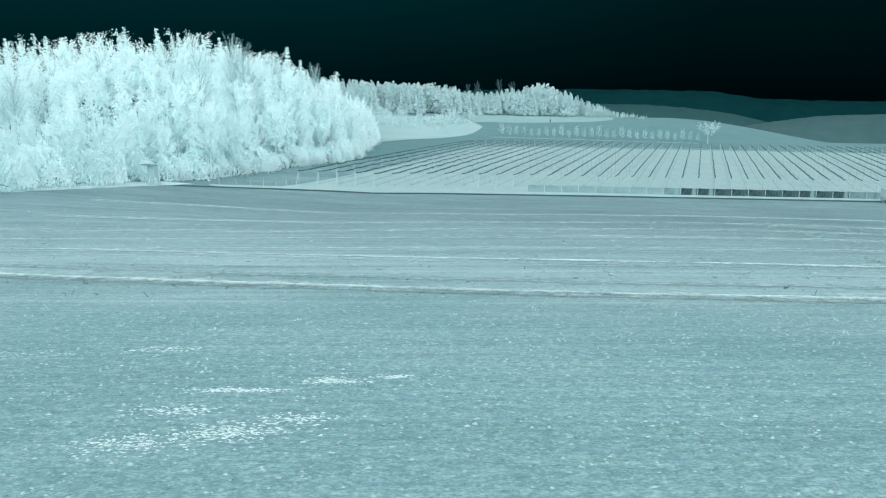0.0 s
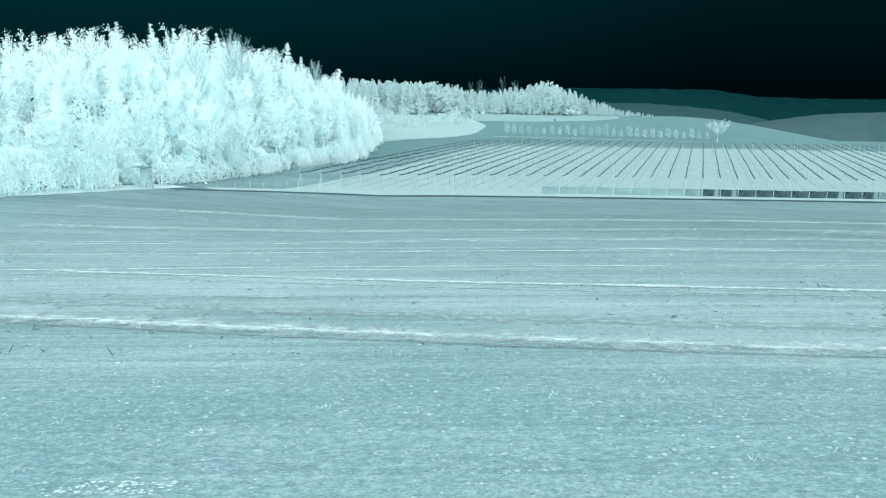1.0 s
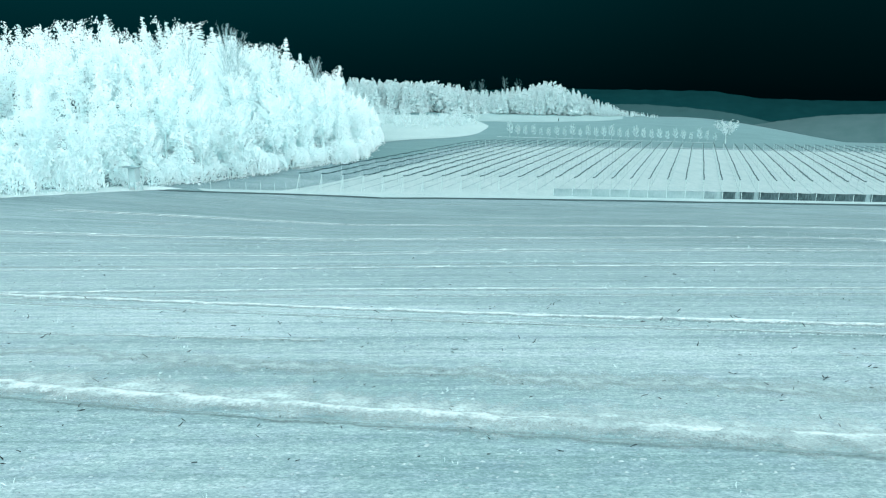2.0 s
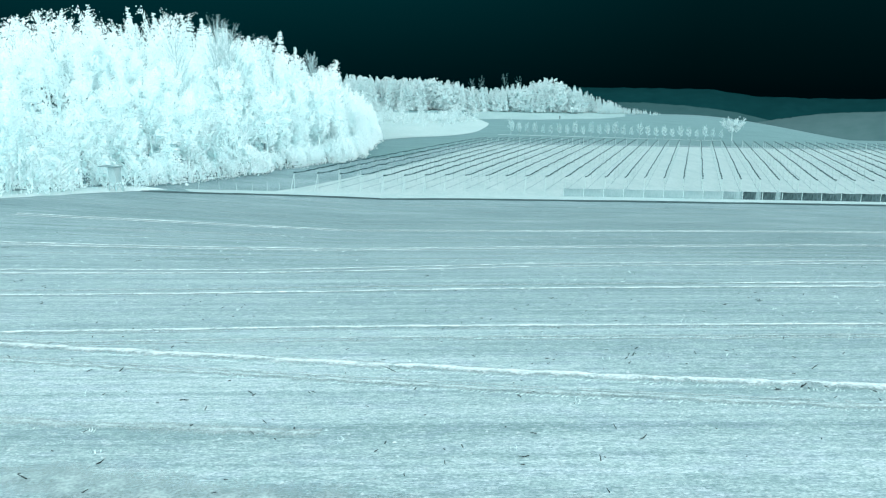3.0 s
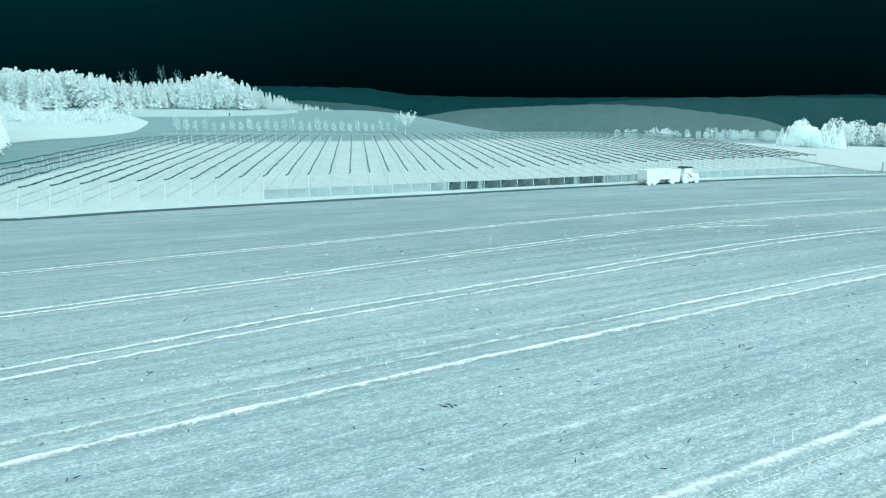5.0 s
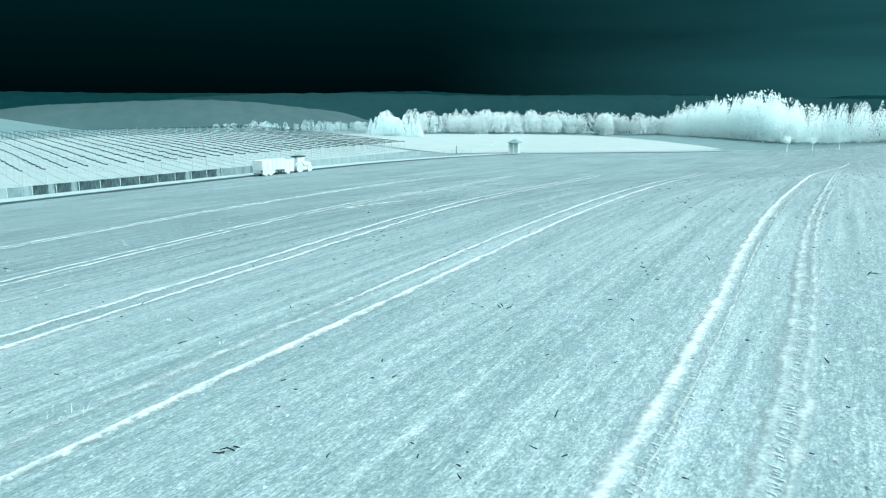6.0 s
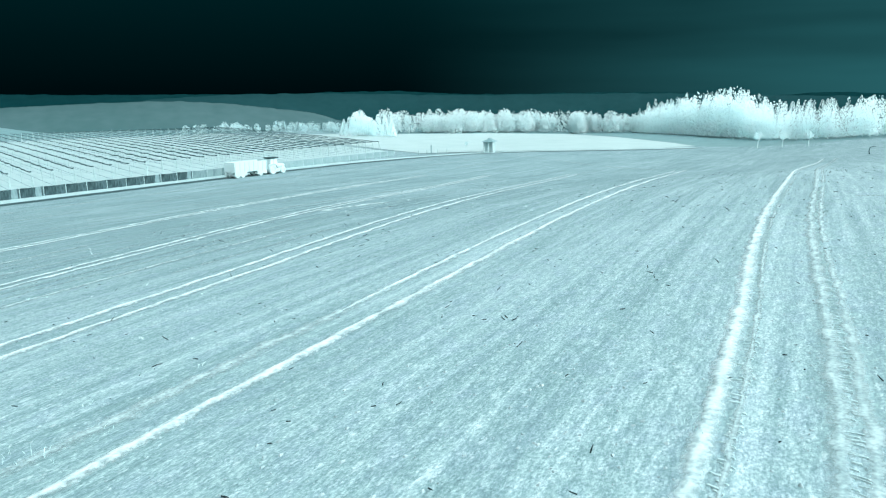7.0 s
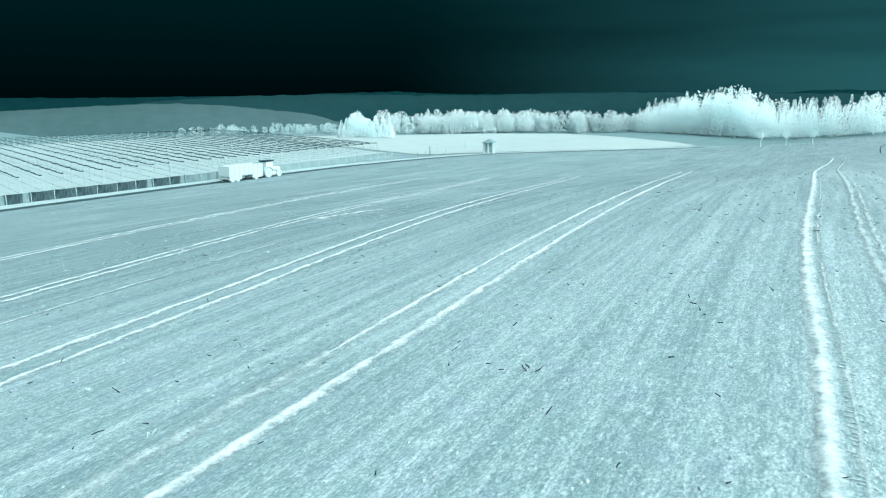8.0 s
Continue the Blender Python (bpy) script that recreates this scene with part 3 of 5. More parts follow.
def spruce_parts(h, r, seed, whorls=46, per=7, blades=7, bare=0.08):
    """Trunk and crown of a spruce: ragged drooping tiers that narrow to a thin spire."""
    rng = np.random.default_rng(seed)
    trunk = tube([(0, 0, -0.6), (0.05, 0, h * 0.4), (0, 0.05, h * 0.97)], [r * 0.09, r * 0.06, 0.03], 6)
    c, d, s, w, out_ = [], [], [], [], []
    for i in range(whorls):
        f = min(bare + (1 - bare) * (i + rng.uniform(-0.4, 0.4)) / whorls, 0.985)
        reach = r * (1 - f) ** 0.8 * rng.uniform(0.5, 1.2) + 0.14
        turn = rng.uniform(0, 6.28)
        for b in range(per):
            if rng.random() < 0.15:
                continue
            a = turn + 6.283 * b / per + rng.uniform(-0.35, 0.35)
            L = reach * rng.uniform(0.55, 1.25)
            out = np.array((math.cos(a), math.sin(a), 0.0))
            droop = -0.22 - 0.25 * (1 - f) + rng.normal() * 0.12
            zb = h * f + rng.normal() * 0.012 * h * (1.1 - f)
            for q in range(blades):
                g = ((q + rng.uniform(0.4, 1.0)) / blades) ** 0.7
                p = out * L * g * 0.95
                p[2] = zb + droop * L * g * g + 0.1 * L * g
                c.append(p + rng.normal(size=3) * 0.08 * L)
                d.append(out * 0.9 + np.array((rng.normal() * 0.6, rng.normal() * 0.6, -0.3 + rng.normal() * 0.3)))
                size = (0.22 + 0.75 * (1 - f)) * rng.uniform(0.6, 1.3)
                s.append(size)
                w.append(size * 0.3)
                out_.append(out)
    for z in np.linspace(0.9, 0.97, 4):
        c.append((0, 0, h * z))
        d.append((rng.normal() * 0.12, rng.normal() * 0.12, 1))
        s.append(h * 0.035)
        w.append(0.09)
        out_.append((0, -0.3, 0.3))
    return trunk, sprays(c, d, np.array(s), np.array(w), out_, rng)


def broad_parts(h, r, seed, limbs=14, twigs=22, leaves=10, low=0.22, size=0.5, twig=0.035):
    """Trunk with limbs, and a feathery crown of twigs and small leaves."""
    rng = np.random.default_rng(seed)
    lean = rng.normal(size=2) * 0.03 * h
    top = Vector((lean[0], lean[1], h * 0.86))
    wood = [tube([(0, 0, -0.6), (lean[0] * 0.3, lean[1] * 0.3, h * 0.4), top], [r * 0.075, r * 0.05, 0.04], 6)]
    c, d, s, w, out_ = [], [], [], [], []
    for i in range(limbs):
        f = low + (0.86 - low) * (i + rng.uniform(0, 0.8)) / limbs
        foot = Vector((lean[0] * f * f, lean[1] * f * f, h * f))
        a = i * 2.4 + rng.uniform(-0.5, 0.5)
        L = r * (0.55 + 0.55 * math.sin(math.pi * min(1, (f - low) / (1 - low) + 0.25))) * rng.uniform(0.75, 1.15)
        rise = h * 0.10 + L * rng.uniform(0.35, 0.9)
        mid = foot + Vector((math.cos(a) * L * 0.55, math.sin(a) * L * 0.55, rise * 0.45))
        tip = foot + Vector((math.cos(a) * L, math.sin(a) * L, rise))
        wood.append(tube([foot, mid, tip], [r * 0.02, r * 0.012, 0.012], 4))
        facing = (math.cos(a), math.sin(a), 0.1)
        for q in range(twigs):
            g = rng.uniform(0.25, 1.0)
            p = foot.lerp(mid, g * 2) if g < 0.5 else mid.lerp(tip, g * 2 - 1)
            way = Vector((math.cos(a) * 0.5 + rng.normal() * 0.6, math.sin(a) * 0.5 + rng.normal() * 0.6, 0.9 + rng.normal() * 0.4))
            long_ = r * rng.uniform(0.18, 0.4)
            c.append(p)
            d.append(way)
            s.append(long_)
            w.append(twig * r * rng.uniform(0.4, 1))
            out_.append(facing)
            for k in range(leaves // 3):
                c.append(p + way.normalized() * long_ * rng.uniform(0.2, 1) + Vector(rng.normal(size=3)) * 0.06 * r)
                d.append(rng.normal(size=3) + np.array((0, 0, 0.6)))
                big = size * (1.5 - 0.9 * f) * rng.uniform(0.5, 1.2)
                s.append(big)
                w.append(big * 0.36)
                out_.append(facing)
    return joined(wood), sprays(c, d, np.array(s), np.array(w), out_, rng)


def bush_parts(h, r, seed, n=260, size=0.45):
    rng = np.random.default_rng(seed)
    wood = [tube([(0, 0, -0.3), (math.cos(a) * r * 0.4, math.sin(a) * r * 0.4, h * 0.7)], [0.06, 0.02], 4) for a in (0.3, 2.2, 4.4)]
    a, f = rng.uniform(0, 6.28, n), rng.random(n) ** 0.7
    q = r * rng.random(n) ** 0.35 * (1 - 0.65 * f ** 2)
    ca, sa = np.cos(a), np.sin(a)
    d = np.stack([ca * 0.5 + rng.normal(size=n) * 0.4, sa * 0.5 + rng.normal(size=n) * 0.4, np.full(n, 0.9)], 1)
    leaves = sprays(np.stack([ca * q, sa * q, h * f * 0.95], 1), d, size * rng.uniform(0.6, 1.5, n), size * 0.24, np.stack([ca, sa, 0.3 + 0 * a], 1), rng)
    return joined(wood), leaves


def tree(name, parts_, leaf_mat, bark_mat, label, category, group):
    """A tree thing with its trunk and crown, to be copied."""
    t = empty(name, Matrix.Identity(4), label, category, group)
    mesh_ob("trunk", *parts_[0], bark_mat, t)
    foliage_ob("crown", parts_[1], leaf_mat, t)
    return t


used = set()
STAND = (-29.9, 74.3)


def plant(kind, x, y, scale, rng, sink=0.0):
    """Puts a tree at a plan place: the kind itself first, then copies."""
    p = on(x, y, -sink)
    m = Matrix.Translation(p) @ Matrix.Rotation(rng.uniform(-1, 1), 4, "Z")
    t = kind if kind.name not in used else copy_thing(kind, m)
    used.add(kind.name)
    t.matrix_basis = m @ Matrix.Diagonal((*[scale * rng.uniform(0.92, 1.08) for _ in range(2)], scale, 1))
    return t


WOODG = "trees of the wood beside the field"
SPRUCE = [tree("spruce_tree", spruce_parts(28, 4.7, 10 + i, 58, 6, 11, b), LEAF, BARK, lab, "spruce", WOODG) for i, (b, lab) in enumerate([(0.05, "tall pale spruce with drooping branches in the wood"), (0.12, "slim pale spruce with uneven tiers in the wood"), (0.2, "pale spruce with a bare lower trunk in the wood")])]
TOPS = [tree("spruce_tree", spruce_parts(28, 4.7, 14 + i, 38, 6, 11, 0.42), LEAF, BARK, "tall pale spruce with a long bare trunk inside the wood", "spruce", WOODG) for i in range(3)]
BIRCH = [tree("birch_tree", broad_parts(25, 4.2, 20 + i, 28, 20, 15, lo, 0.56, 0.022), LEAF, BARK, lab, "broadleaf tree", WOODG) for i, (lo, lab) in enumerate([(0.15, "feathery pale birch with fine upright twigs"), (0.25, "tall thin pale birch with a high crown")])]
CROWNS = [tree("birch_tree", broad_parts(27, 4.4, 60 + i, 20, 18, 14, 0.5, 0.56, 0.022), LEAF, BARK, "tall pale birch with a dense high crown inside the wood", "broadleaf tree", WOODG) for i in range(2)]
BARE = [tree("bare_birch", broad_parts(27, 2.5, 25 + i, 44, 46, 0, 0.42, 0.3, 0.008), TWIG, TWIG, "tall bare birch with fine hazy twigs over the wood", "broadleaf tree", WOODG) for i in range(2)]
SHRUB = [tree("shrub", bush_parts(6, 3.0, 30 + i, 560, 0.5), LEAF, BARK, "dense pale shrub at the foot of the wood", "shrub", "shrubs along the wood edge") for i in range(2)]

rng = np.random.default_rng(5)
FRONT = [(-39, 36), (-36.5, 48), (-35, 57), (-33.5, 66), (-31.5, 76), (-27.5, 88), (-22.6, 101), (-18.6, 108), (-15.3, 117), (-14.5, 131), (-14.4, 149), (-15.3, 167), (-16.6, 187), (-18.5, 204)]
front = lerp_line(FRONT, 1.0) / K
fl = np.r_[0, np.cumsum(np.hypot(*np.diff(front, axis=0).T))]


def wood_height(y):
    """The wood stands highest in its middle stretch and sinks to both ends."""
    return float((0.99 + 0.21 * ease((y - 82) / 24) - 0.22 * (1 - ease((y - 62) / 36))) * (1 - 0.28 * ease((y - 116) / 30)))


def front_at(s, back):
    return np.interp(s, fl, front[:, 0]) - back, np.interp(s, fl, front[:, 1]) + back * 0.12


for back, step, kinds, lo, hi in ((1.2, 3.1, BIRCH + SPRUCE[:1], 0.4, 0.62), (4.2, 3.0, BIRCH + SPRUCE[:2], 0.52, 0.8), (8, 3.2, BIRCH + SPRUCE, 0.72, 0.9), (12.5, 3.0, CROWNS + TOPS[:1], 0.78, 0.9), (18, 2.7, CROWNS + TOPS, 0.8, 0.92), (26, 2.8, CROWNS + TOPS, 0.78, 0.88)):
    s = rng.uniform(0, step)
    while s < fl[-1]:
        x, y = front_at(s, back + rng.normal() * 0.8)
        if x < -0.74 * y:
            s += step
            continue
        plant(kinds[rng.integers(len(kinds))], x, y, rng.uniform(lo, hi) * wood_height(y), rng)
        s += step * rng.uniform(0.75, 1.25)
for s in np.r_[np.arange(8, fl[-1] * 0.55, 4.5), np.arange(fl[-1] * 0.58, fl[-1], 2.6)]:
    x, y = front_at(s, rng.uniform(5, 16))
    plant(BARE[rng.integers(2)], x, y, rng.uniform(0.78, 0.95) * wood_height(y) * (1.0 + 0.1 * float(ease((y - 108) / 12)) * (1 - float(ease((y - 140) / 14)))), rng)
s = 0.0
while s < fl[-1]:
    x, y = front_at(s, rng.uniform(-0.6, 1.4))
    near = math.hypot(x - STAND[0], y - STAND[1]) < 3.6
    plant(SHRUB[rng.integers(2)], x - (0.8 if near else 0), y, rng.uniform(0.35, 0.7) if near else rng.uniform(0.5, 1.05), rng, 0.2)
    s += rng.uniform(0.8, 1.5)


def wood_mass(name, spots, material, label, seed, blades=150, slim=0.24, round_share=0.3, size=0.075):
    """A far wood: one mesh of many crowns of fine blades, spired and rounded."""
    rg = np.random.default_rng(seed)
    bits = []
    for x, y, h in spots:
        p = np.array(on(x, y))
        rounded = rg.random() < round_share
        r = h * (0.34 if rounded else slim) * rg.uniform(0.85, 1.2)
        a, f = rg.uniform(0, 6.28, blades), rg.random(blades) ** 0.9
        if rounded:
            up, ball = rg.uniform(-1, 1, blades), rg.random(blades) ** 0.25
            q, f = r * ball * np.sqrt(1 - up * up), 0.5 + 0.5 * up * ball + rg.normal(size=blades) * 0.02
            fine = np.ones(blades)
        else:
            q = r * ((1 - f) ** 0.85 + 0.02) * np.sqrt(rg.uniform(0.25, 1, blades))
            fine = 0.35 + 0.85 * (1 - f)
        ca, sa = np.cos(a), np.sin(a)
        c = p + np.stack([ca * q, sa * q, h * (0.02 + 0.95 * f)], 1)
        d = np.stack([ca * 0.6 + rg.normal(size=blades) * 0.3, sa * 0.6 + rg.normal(size=blades) * 0.3, 0.5 + rg.normal(size=blades) * 0.4], 1)
        s_ = h * size * rg.uniform(0.6, 1.4, blades) * fine
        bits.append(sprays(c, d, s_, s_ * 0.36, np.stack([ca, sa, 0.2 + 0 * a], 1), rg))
    return tagged(foliage_ob(name, gathered(bits), material), label, "wood", kind="stuff")


rng = np.random.default_rng(8)
spots = []
for i in range(620):
    x = rng.uniform(-75, 78)
    y = 258 + rng.uniform(0, 22) - 0.05 * max(0, -x)
    h = np.interp(x, [-75, -20, 5, 12, 18, 40, 50, 58, 66, 78], [11.5, 10.6, 9.6, 8.2, 7.6, 10.8, 8.2, 5.2, 2.4, 0.9]) * rng.uniform(0.8, 1.12)
    spots.append((x, y, h * K))
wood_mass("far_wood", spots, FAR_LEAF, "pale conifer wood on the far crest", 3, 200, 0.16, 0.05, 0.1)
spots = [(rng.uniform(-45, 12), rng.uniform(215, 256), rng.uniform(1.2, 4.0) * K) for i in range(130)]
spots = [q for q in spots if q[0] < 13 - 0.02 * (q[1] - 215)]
wood_mass("far_scrub", spots, FAR_LEAF, "scrub at the foot of the far wood, haze painted into its colour", 13, 130, 0.45, 0.8, 0.1)
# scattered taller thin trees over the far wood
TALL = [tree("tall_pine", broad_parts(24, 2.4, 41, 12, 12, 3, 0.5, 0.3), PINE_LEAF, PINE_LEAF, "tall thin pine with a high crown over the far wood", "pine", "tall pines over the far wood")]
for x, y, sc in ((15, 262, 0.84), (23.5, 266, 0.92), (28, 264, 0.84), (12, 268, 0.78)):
    plant(TALL[0], x, y, sc, rng)

spots = [(x + rng.normal() * 0.5, y + rng.normal() * 0.5, h * K * rng.uniform(0.85, 1.1)) for x, y, h in ((142.3, 132.5, 4.4), (142.9, 131, 5.8), (143.5, 130, 6.6), (144.2, 129, 6.2), (145, 128, 5.8), (145.8, 126.5, 4.6), (146.4, 125, 5.4), (147, 123, 5.7), (147.5, 121.6, 4.4), (148, 120.4, 3.2), (145, 131, 5.4), (147, 127, 4.8))]
wood_mass("tree_clump", spots, LEAF, "bright pale clump of trees behind the orchard", 4, 1100, 0.26, 0.6, 0.06)
rng = np.random.default_rng(9)
spots = []
for i in range(120):
    f = rng.random()
    x, y = np.interp(f, [0, 0.3, 0.6, 1], [155, 182, 201, 226]), np.interp(f, [0, 0.3, 0.6, 1], [128, 115, 100, 72])
    spots.append((x + rng.uniform(0, 14), y + rng.uniform(0, 8), rng.uniform(4.4, 7.2) * K))
wood_mass("eastern_tree_line", spots, HAZY_LEAF, "pale tree line beyond the meadow, haze painted into its colour", 5, 480, 0.36, 0.75, 0.078)
spots = []
for i in range(60):
    f = rng.random()
    x, y = np.interp(f, [0, 1], [128, 152]), np.interp(f, [0, 1], [166, 137])
    spots.append((x + rng.uniform(0, 16), y + rng.uniform(0, 14), rng.uniform(1.4, 3.2) * K))
wood_mass("low_scrub", spots, MID_LEAF, "low scrub behind the orchard rows, haze painted into its colour", 6, 240, 0.5, 1.0, 0.085)
spots = []
for i in range(320):
    f = rng.random()
    x, y = np.interp(f, [0, 0.35, 0.6, 0.8, 1], [221, 217, 206, 178, 150]), np.interp(f, [0, 0.35, 0.6, 0.8, 1], [76, 62, 44, 28, 6])
    h = np.interp(f, [0, 0.08, 0.3, 0.5, 0.58, 0.66, 1], [7.5, 9.6, 11.2, 13.9, 13.6, 10, 7.8])
    spots.append((x + rng.uniform(0, 18), y + rng.uniform(-3, 3), h * K * rng.uniform(0.72, 1.08)))
wood_mass("eastern_wood", spots, LEAF, "bright pale wood on the eastern rise", 7, 420, 0.19, 0.12, 0.045)

# young trees along the lane, and the lone tree at its end
YOUNG = tree("young_tree", broad_parts(7.4, 1.3, 51, 14, 14, 12, 0.2, 0.26), MID_LEAF, POST, "slender pale young tree in a row along the lane", "tree", "row of young trees")
rng = np.random.default_rng(10)
for i in range(27):
    f = i / 26
    plant(YOUNG, 18.6 + 55 * f, 203 - 4.5 * f, rng.uniform(0.6, 0.95), rng)
LONE = tree("lone_tree", broad_parts(9.2, 4.0, 52, 14, 18, 9, 0.3, 0.4), FAR_LEAF, POST, "lone pale tree with an open bare crown", "tree", "")
plant(LONE, 76.3, 198, 0.95, rng)
SAPLING = tree("sapling", broad_parts(7.0, 2.0, 53, 10, 14, 9, 0.42, 0.5), LEAF, BARK, "pale sapling with a thick stem before the wood", "tree", "saplings before the eastern wood")
for x, y, sc in ((150, 37.2, 0.66), (148, 32.7, 0.6), (146, 28.2, 0.55)):
    plant(SAPLING, x, y, sc, rng)

# ---- orchard rows ----
ROWG = "orchard rows"


def box(bm, size, at, turn=(0, 0, 0), bevel=0.0):
    got = bmesh.ops.create_cube(bm, size=1.0, matrix=pose(*at, *turn) @ Matrix.Diagonal((*size, 1)))
    if bevel:
        edges = list({e_ for v in got["verts"] for e_ in v.link_edges})
        bmesh.ops.bevel(bm, geom=edges, offset=bevel, segments=2, affect="EDGES", profile=0.5)
    return got["verts"]


def orchard_row():
    fx, fy = row_foot(30.0)
    foot = on(fx, fy)
    rng = np.random.default_rng(77)
    row = empty("orchard_row", Matrix.Translation(foot), "orchard row of pale posts with a dark rolled-up net", "orchard row", ROWG)
    def at(s, up=0.0, side=0.0):
        p = on(fx + s / K * ROW_DIR[0], fy + s / K * ROW_DIR[1], up)
        return p - foot + Vector((ROW_DIR[1], -ROW_DIR[0], 0)) * side
    L = ROW_LEN * K
    top = 3.05
    post_me = None
    for i in range(16):
        s = L * i / 15
        lean = rng.normal() * 0.04
        v, f = tube([at(s, -0.5, -lean), at(s, 1.5), at(s, top, lean)], [0.05, 0.045, 0.04], 6)
        mesh_ob("post", v, f, POST, row)
    for s, sgn in ((0, -1), (L, 1)):
        v, f = tube([at(s + sgn * 1.5, -0.4), at(s + sgn * 0.05, top - 0.2)], [0.07, 0.06], 6)
        mesh_ob("brace", v, f, POST, row, label="slanting pale brace")
    n = 160
    pts, rad = [], []
    for i in range(n + 1):
        s = L * i / n
        sag = 0.10 * abs(math.sin(math.pi * 15 * i / n))
        drift = 0.12 * noise.noise(Vector((i * 0.09, 3.1, 0))) + 0.07 * noise.noise(Vector((i * 0.4, 7.7, 0)))
        pts.append(at(s, top - sag + rng.normal() * 0.04, drift + rng.normal() * 0.035))
        rad.append((0.115 - 0.04 * i / n) * rng.uniform(0.6, 1.3))
    mesh_ob("net_roll", *tube(pts, rad, 5), NET_ROLL, row, True, "dark rolled net along the top wire")
    for up, r in ((0.55, 0.035), (1.7, 0.012)):
        mesh_ob("wire" if up > 1 else "hose", *tube([at(L * i / 22, up) for i in range(23)], [r] * 23, 4), WIRE if up > 1 else WOOD_DARK, row)
    return row, foot


first, foot = orchard_row()
x = ROW_FIRST
while x <= ROW_LAST:
    fx, fy = row_foot(x)
    p = on(fx, fy)
    far = on(fx + ROW_LEN * ROW_DIR[0], fy + ROW_LEN * ROW_DIR[1])
    want = (far.z - p.z) / (ROW_LEN * K)
    rx0, ry0 = row_foot(30.0)
    have = (on(rx0 + ROW_LEN * ROW_DIR[0], ry0 + ROW_LEN * ROW_DIR[1]).z - foot.z) / (ROW_LEN * K)
    m = Matrix.Translation(p)
    tilt = math.atan(want - have)
    m = m @ Matrix.Rotation(tilt, 4, Vector((ROW_DIR[1], -ROW_DIR[0], 0)))
    copy_thing(first, m)
    x += ROW_STEP
for o in (*first.children_recursive, first):
    bpy.data.objects.remove(o)

# ---- windbreak fence ----
FENCE_Y, PANEL, PANEL_H = 90.1, 2.2, 1.55
fence = empty("windbreak_fence", Matrix.Translation(on(11.5, FENCE_Y)), "low windbreak fence of net cloth panels between posts", "fence")
inv = fence.matrix_world.inverted()


def panel_mesh(material, seed, other=None, a0=0.6, a1=1.0):
    """A net cloth panel, slack and slightly billowed, with thickness."""
    rg = np.random.default_rng(seed)
    nx, nz, w, h = 12, 6, PANEL * K - 0.06, PANEL_H
    sag, bulge, ph = rg.uniform(0.02, 0.09), rg.uniform(-0.12, 0.12), rg.uniform(0, 6)
    verts, faces = [], []
    for side in (0, 1):
        for j in range(nz + 1):
            for i in range(nx + 1):
                u, v = i / nx, j / nz
                d = bulge * math.sin(math.pi * u) * math.sin(math.pi * v) + 0.02 * math.sin(u * 17 + ph + v * 3)
                verts.append((0.03 + u * w, d + side * 0.012, 0.08 + v * (h - 0.1) - sag * math.sin(math.pi * u) * v))
    k = (nx + 1) * (nz + 1)
    for side in (0, 1):
        for j in range(nz):
            for i in range(nx):
                a = side * k + j * (nx + 1) + i
                q = (a, a + 1, a + nx + 2, a + nx + 1)
                faces.append(q if side == 0 else q[::-1])
    me = bpy.data.meshes.new("panel")
    me.from_pydata(verts, [], faces)
    me.materials.append(material)
    if other:
        me.materials.append(other)
        for f in me.polygons:
            if a0 < (f.center.x - 0.03) / w < a1:
                f.material_index = 1
    return me


PALE = [panel_mesh(CLOTH_PALE, s_) for s_ in (1, 2, 3)]
MIDS = [panel_mesh(CLOTH_MID, 4), panel_mesh(CLOTH_PALE, 5, CLOTH_MID, 0.42, 0.7), panel_mesh(CLOTH_MID, 6, CLOTH_PALE, 0.66, 0.8)]
DARKS = [panel_mesh(CLOTH_DARK, 7), panel_mesh(CLOTH_DARK, 8, CLOTH_MID, 0.7, 0.9), panel_mesh(CLOTH_DARK, 9)]
pv, pf = tube([(0, 0, -0.4), (0, 0, PANEL_H * 0.6), (0, 0, PANEL_H + 0.06)], [0.06, 0.055, 0.05], 6)
post_data = bpy.data.meshes.new("post")
post_data.from_pydata(pv, [], pf)
post_data.materials.append(POST)
rng = np.random.default_rng(12)
x = 11.5
while x < 97:
    a, b = on(x, FENCE_Y), on(x + PANEL, FENCE_Y)
    po = new("post", post_data)
    po.parent = fence
    po.matrix_basis = inv @ Matrix.Translation(a) @ pose(0, 0, 0, rng.normal() * 1.2, rng.normal() * 1.2, 0)
    dark = np.interp(x, [24, 29.5, 32, 50, 56, 70], [0, 0.55, 1, 1, 0.5, 0]) + rng.normal() * 0.12
    me = (PALE if dark < 0.3 else MIDS if dark < 0.8 else DARKS)[rng.integers(3)]
    pa = new("panel", me)
    pa.parent = fence
    pa.matrix_basis = inv @ Matrix.Translation(a) @ Matrix.Rotation(-math.asin((b.z - a.z) / (PANEL * K)), 4, "Y")
    if dark >= 0.8:
        tagged(pa, "dark net cloth panel")
    x += PANEL

# ---- tractor with trailer on the dirt track ----


